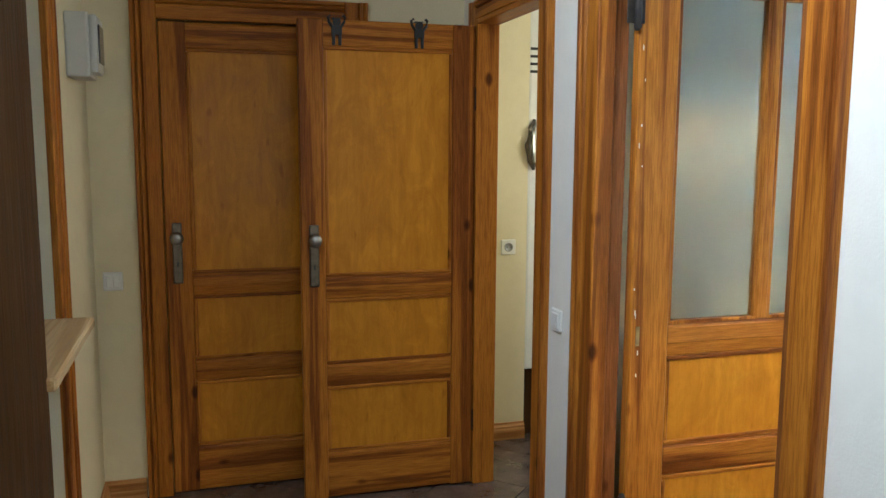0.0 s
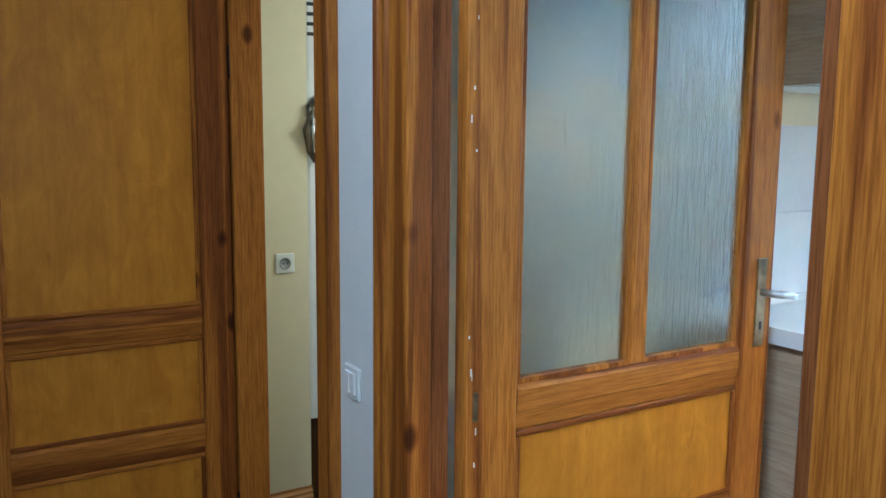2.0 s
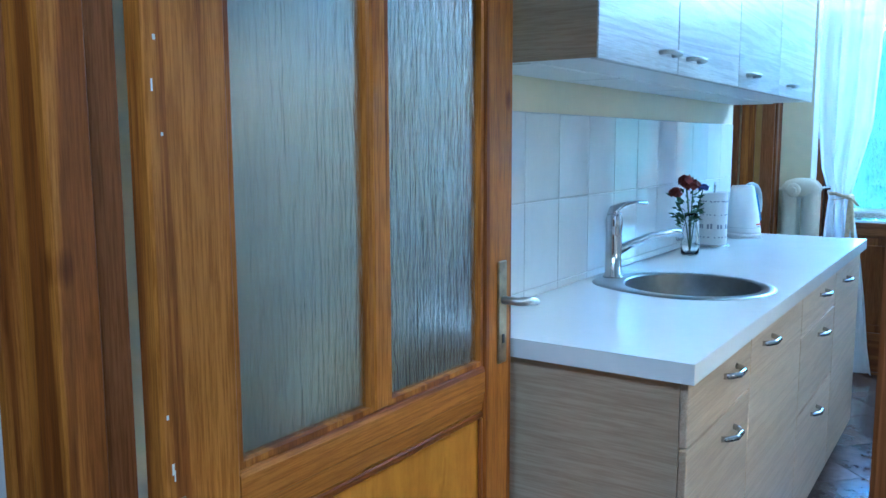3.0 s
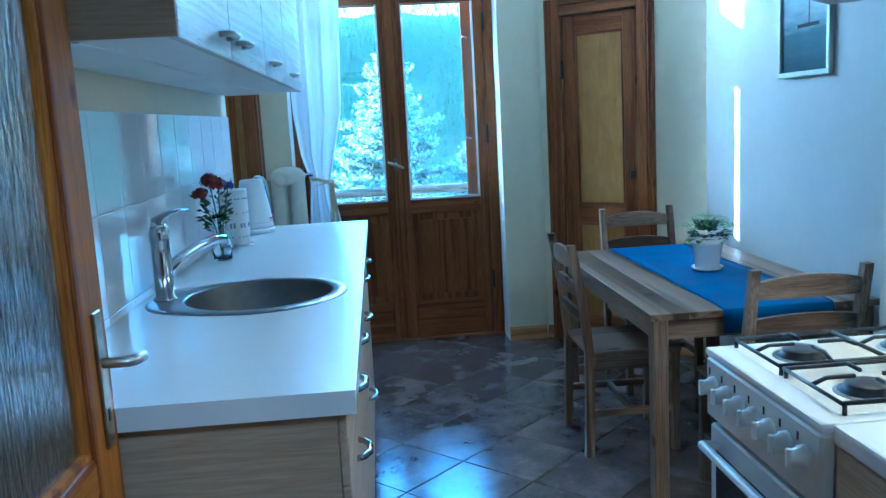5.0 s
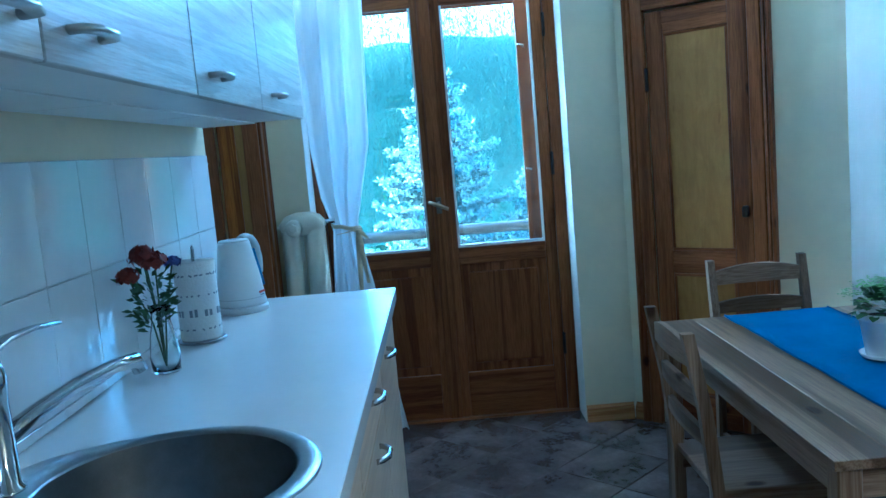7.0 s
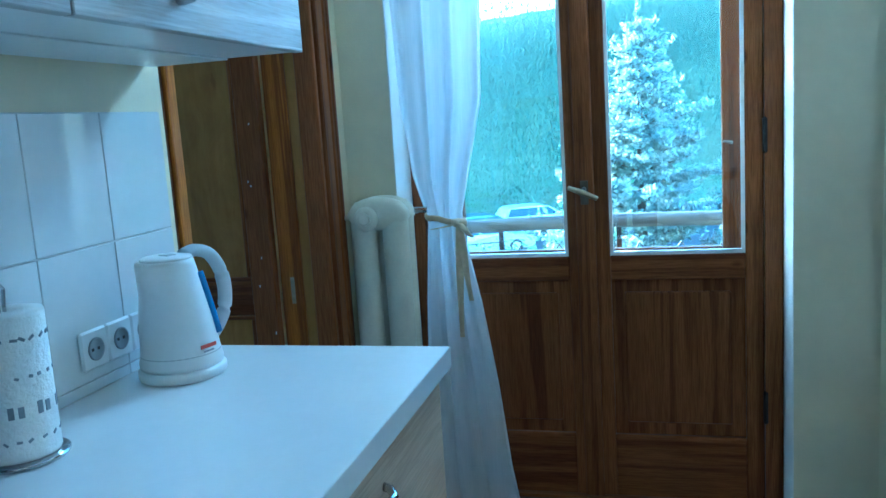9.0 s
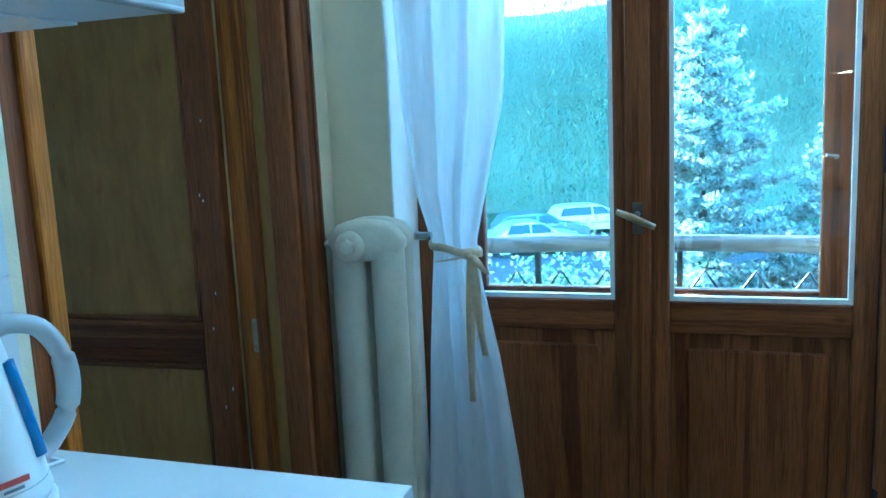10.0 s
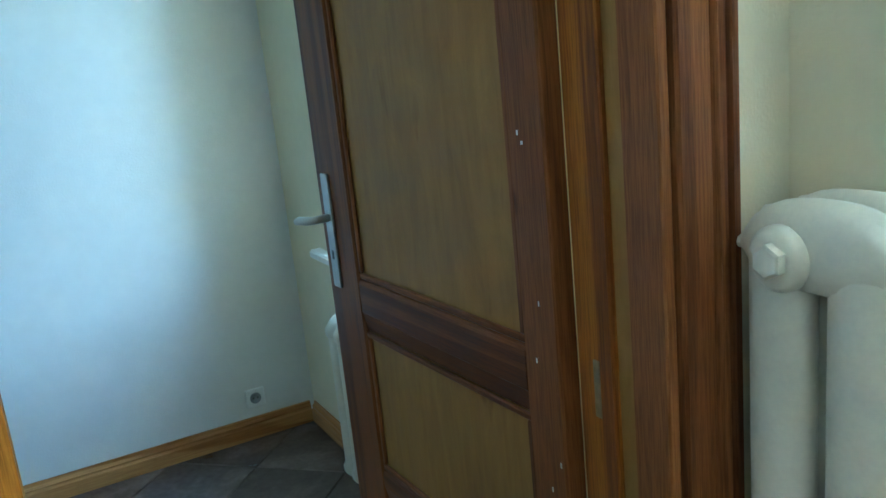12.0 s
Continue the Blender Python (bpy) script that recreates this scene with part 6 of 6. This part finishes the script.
def spruce(m, height, width, seed, label):
    t = thing("spruce_tree", m, label, "tree")
    part("trunk", tube([(0, 0, 0), (0.02, 0, height * 0.5), (0, 0, height * 0.98)], [0.11, 0.07, 0.012], 8), bark, t)
    g = np.random.RandomState(seed)
    pts = []
    limbs = bmesh.new()
    z = 0.35
    while z < height * 0.97:
        f = 1 - z / height
        reach = width * (f ** 0.72) + 0.05
        count = int(5 + 5 * f)
        for k in range(count):
            a = 2 * math.pi * (k + g.uniform(-0.3, 0.3)) / count + z * 3
            r = reach * g.uniform(0.72, 1.12)
            tip = Vector((math.cos(a) * r, math.sin(a) * r, z + r * g.uniform(-0.02, 0.38)))
            if r > 0.25:
                tube([(0, 0, z), tuple(tip)], [0.010, 0.003], 4, limbs)
            axis = np.array(tip) - np.array([0, 0, z])
            side = np.array([-math.sin(a), math.cos(a), 0.0])
            twigs = [(0.12, 1.0, 0.0)]
            for q in range(max(2, int(5 * r))):
                for sg in (-1, 1):
                    twigs.append((g.uniform(0.25, 0.92), 0.0, sg))
            for u0, whole, sg in twigs:
                if whole:
                    m2 = max(20, int(150 * r))
                    u = g.uniform(u0, 1.0, m2)
                    base = np.array([[0, 0, z]]) + u[:, None] * axis
                else:
                    reach2 = 0.42 * r * (1.08 - u0)
                    m2 = max(10, int(170 * reach2))
                    u = g.uniform(0, 1.0, m2)
                    base = np.array([[0, 0, z]]) + u0 * axis + u[:, None] * reach2 * (sg * side * 0.8 + axis / np.linalg.norm(axis) * 0.6)
                base = base + g.normal(0, 0.03, (m2, 3))
                base[:, 2] += 0.05 * u * u
                pts.append(base)
        z += (0.13 + 0.11 * f) * (1 if height < 10 else 1.5)
    pts.append(np.column_stack([g.normal(0, 0.015, 40), g.normal(0, 0.015, 40), g.uniform(height * 0.93, height * 1.03, 40)]))
    part("limbs", limbs, bark, t)
    tagged(leaf_cloud("crown", np.concatenate(pts), 0.085, 0.38, t, spruce_leaf, seed), kind="stuff")
    return t


def column_tree(m, radius, height, seed, label):
    t = thing("arborvitae_tree", m, label, "tree")
    part("trunk", tube([(0, 0, 0), (0, 0, height * 0.9)], [0.09, 0.02], 8), bark, t)
    g = np.random.RandomState(seed)
    count = int(7500 * radius * height)
    z = g.uniform(0.15, height, count)
    top = np.clip((z - height + 0.7) / 0.7, 0, 1)
    r = radius * (1 - top ** 4) ** 0.25 * g.uniform(0, 1, count) ** 0.4 * (0.96 + 0.04 * np.sin(z * 7))
    a = g.uniform(0, 6.2832, count)
    pts = np.column_stack([r * np.cos(a), r * np.sin(a), z])
    tagged(leaf_cloud("crown", pts, 0.10, 0.5, t, spruce_leaf, seed), kind="stuff")
    return t


def bush(m, rx, ry, h, count, seed, label):
    t = thing("garden_bush", m, label, "bush")
    g = np.random.RandomState(seed)
    limbs = bmesh.new()
    cl = []
    for k in range(16):
        a, q = g.uniform(0, 6.28), g.uniform(0.2, 1.0) ** 0.5
        c = np.array([math.cos(a) * q * rx, math.sin(a) * q * ry, h * g.uniform(0.45, 1.0) * (1.1 - 0.5 * q)])
        tube([(0, 0, 0), tuple(c * (0.4, 0.4, 0.6)), tuple(c)], [0.025, 0.015, 0.004], 4, limbs)
        cl.append(c + g.normal(size=(count // 16, 3)) * np.array([rx * 0.2, ry * 0.2, h * 0.11]))
    part("stems", limbs, bark, t)
    tagged(leaf_cloud("crown", np.concatenate(cl), 0.085, 0.5, t, bush_leaf, seed), kind="stuff")
    return t


spruce(pose(13.9, 2.02, GZ), 6.35, 2.1, 11, "pale blue spruce growing below the balcony")
spruce(pose(13.7, 0.6, GZ), 5.15, 1.7, 15, "low blue spruce growing below the balcony")
# Two added columns, out of view, that cut the sun into narrow patches.
column_tree(pose(10.55, 5.98, GZ), 0.425, 7.75, 13, "unseen leafy column added to shape the sun patches")
column_tree(pose(10.55, 7.66, GZ), 0.585, 11.0, 14, "unseen tall leafy column added to shape the sun patches")
# Stands out of view, added to keep sun off the next room's window.
spruce(pose(10.9, 9.9, GZ), 14.0, 2.75, 16, "unseen tall spruce added to screen the next room")
spruce(pose(12.6, 4.75, GZ), 5.5, 1.45, 12, "pale blue spruce beside the parking yard")
bush(pose(13.2, -0.9, GZ), 1.2, 1.2, 3.8, 3200, 21, "leafy green garden bush")
bush(pose(12.2, 3.25, GZ), 1.3, 1.3, 4.0, 12000, 23, "leafy garden bush below the balcony")
bush(pose(15.2, 4.15, GZ), 1.5, 1.5, 3.45, 12000, 26, "leafy garden bush below the balcony")
bush(pose(20.5, 4.9, GZ), 1.8, 2.4, 1.5, 4200, 27, "leafy garden bush at the edge of the yard")
bush(pose(50.0, 8.5, YZ), 1.8, 4.0, 3.0, 2600, 24, "dark bush behind the parked cars")
bush(pose(50.0, 15.0, YZ), 1.8, 4.0, 2.8, 2600, 25, "dark bush behind the parked cars")

g = np.random.RandomState(7)
strands = []
for k in range(7000):
    y = g.uniform(-26, 44)
    x = 49.5 + g.uniform(-2.2, 3.0) + 1.2 * math.sin(y * 0.35)
    top = 9.0 + 0.5 * math.sin(y * 0.31 + 1) + 0.35 * math.sin(y * 1.3) + (g.uniform(-1.6, 0.3) if k % 2 else g.uniform(-7.5, 0.0))
    ln = g.uniform(3.0, 6.5)
    n1 = 60
    zz = np.maximum(top - np.linspace(0, ln, n1), YZ + 0.1)
    strands.append(np.column_stack([x + g.normal(0, 0.09, n1) + np.linspace(0, -0.3, n1), y + g.normal(0, 0.07, n1), zz]))
woods = thing("willow_grove", pose(0, 0, 0), "tall wall of drooping willow trees behind the yard", "trees", kind="stuff")
tagged(leaf_cloud("hanging_foliage", np.concatenate(strands), 0.12, 0.22, woods, willow_leaf, 8, 0.9), kind="stuff")
back = np.column_stack([53.0 + g.normal(0, 0.5, 110000), g.uniform(-44, 78, 110000), YZ + (9.0 - YZ) * g.uniform(0, 1, 110000) ** 0.9])
back[:, 2] += 1.0 * np.sin(back[:, 1] * 0.2 + 1) * (back[:, 2] > 3)
tagged(leaf_cloud("inner_foliage", back, 0.24, 0.35, woods, willow_leaf, 9, 0.8), kind="stuff")
# Solid sheet added behind the leaves, closing gaps to the sky.
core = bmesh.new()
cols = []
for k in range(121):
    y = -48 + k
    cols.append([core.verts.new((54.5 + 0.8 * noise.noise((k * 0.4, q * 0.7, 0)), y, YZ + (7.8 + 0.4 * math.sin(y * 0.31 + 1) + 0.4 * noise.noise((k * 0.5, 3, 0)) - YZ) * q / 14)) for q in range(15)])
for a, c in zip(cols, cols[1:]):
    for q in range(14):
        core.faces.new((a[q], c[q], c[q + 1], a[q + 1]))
tagged(part("foliage_backing", core, willow_leaf, woods, "", True), kind="stuff")

# ---- pieces: wall tiles, then floor tiles ----
backing = solid("tile_splashback", box(2.76, 5.313, 2.918, 2.9245, 0.965, 1.494), grout, "glossy white wall tiles above the worktop", kind="structure")


def tile_mesh(name, w, h, d, mat, bev):
    return mesh_of(box(-w / 2, w / 2, -d / 2, d / 2, -h / 2, h / 2, bev), name, mat)


TW = 0.2155
meshes = {}
for z0, z1 in ((0.967, 0.988), (0.99, 1.239), (1.2415, 1.4925)):
    x1 = 5.313
    while x1 > 2.78:
        x0 = max(x1 - (TW if x1 < 5.3 else 0.205), 2.762)
        key = (round(x1 - x0, 4), round(z1 - z0, 4))
        if key not in meshes:
            meshes[key] = tile_mesh("wall_tile", key[0] - 0.0017, key[1], 0.005, tile_white, 0.0012)
        ob = new("wall_tile", meshes[key])
        ob.parent = backing
        ob.location = ((x0 + x1) / 2, 2.9155, (z0 + z1) / 2)
        x1 = x0

DIAG = 0.5
ft = bmesh.new()
box(-0.1745, 0.1745, -0.1745, 0.1745, -0.008, 0.0, 0.002, ft)
ft_me = mesh_of(ft, "floor_tile", floor_tile_mat)
zones = [(0.13, 1.68, 0.2, 4.04), (1.68, 6.68, 0.42, 2.93), (5.1, 6.45, 2.9, 5.20), (1.8, 2.2, 3.1, 4.3)]
rnd = random.Random(9)
tcount = 0
for i in range(-20, 30):
    for j in range(-12, 28):
        if (i + j) % 2:
            continue
        x, y = 4.87 + i * 0.25, 1.952 + j * 0.25
        if tcount < 298 and any(a - 0.2 < x < b2 + 0.12 and c - 0.2 < y < d + 0.2 for a, b2, c, d in zones):
            ob = new("floor_tile", ft_me)
            ob.parent = floor
            ob.matrix_basis = pose(x, y, rnd.uniform(-0.0006, 0.0004), 0, 0, 45 + 90 * rnd.randrange(4))
            tcount += 1
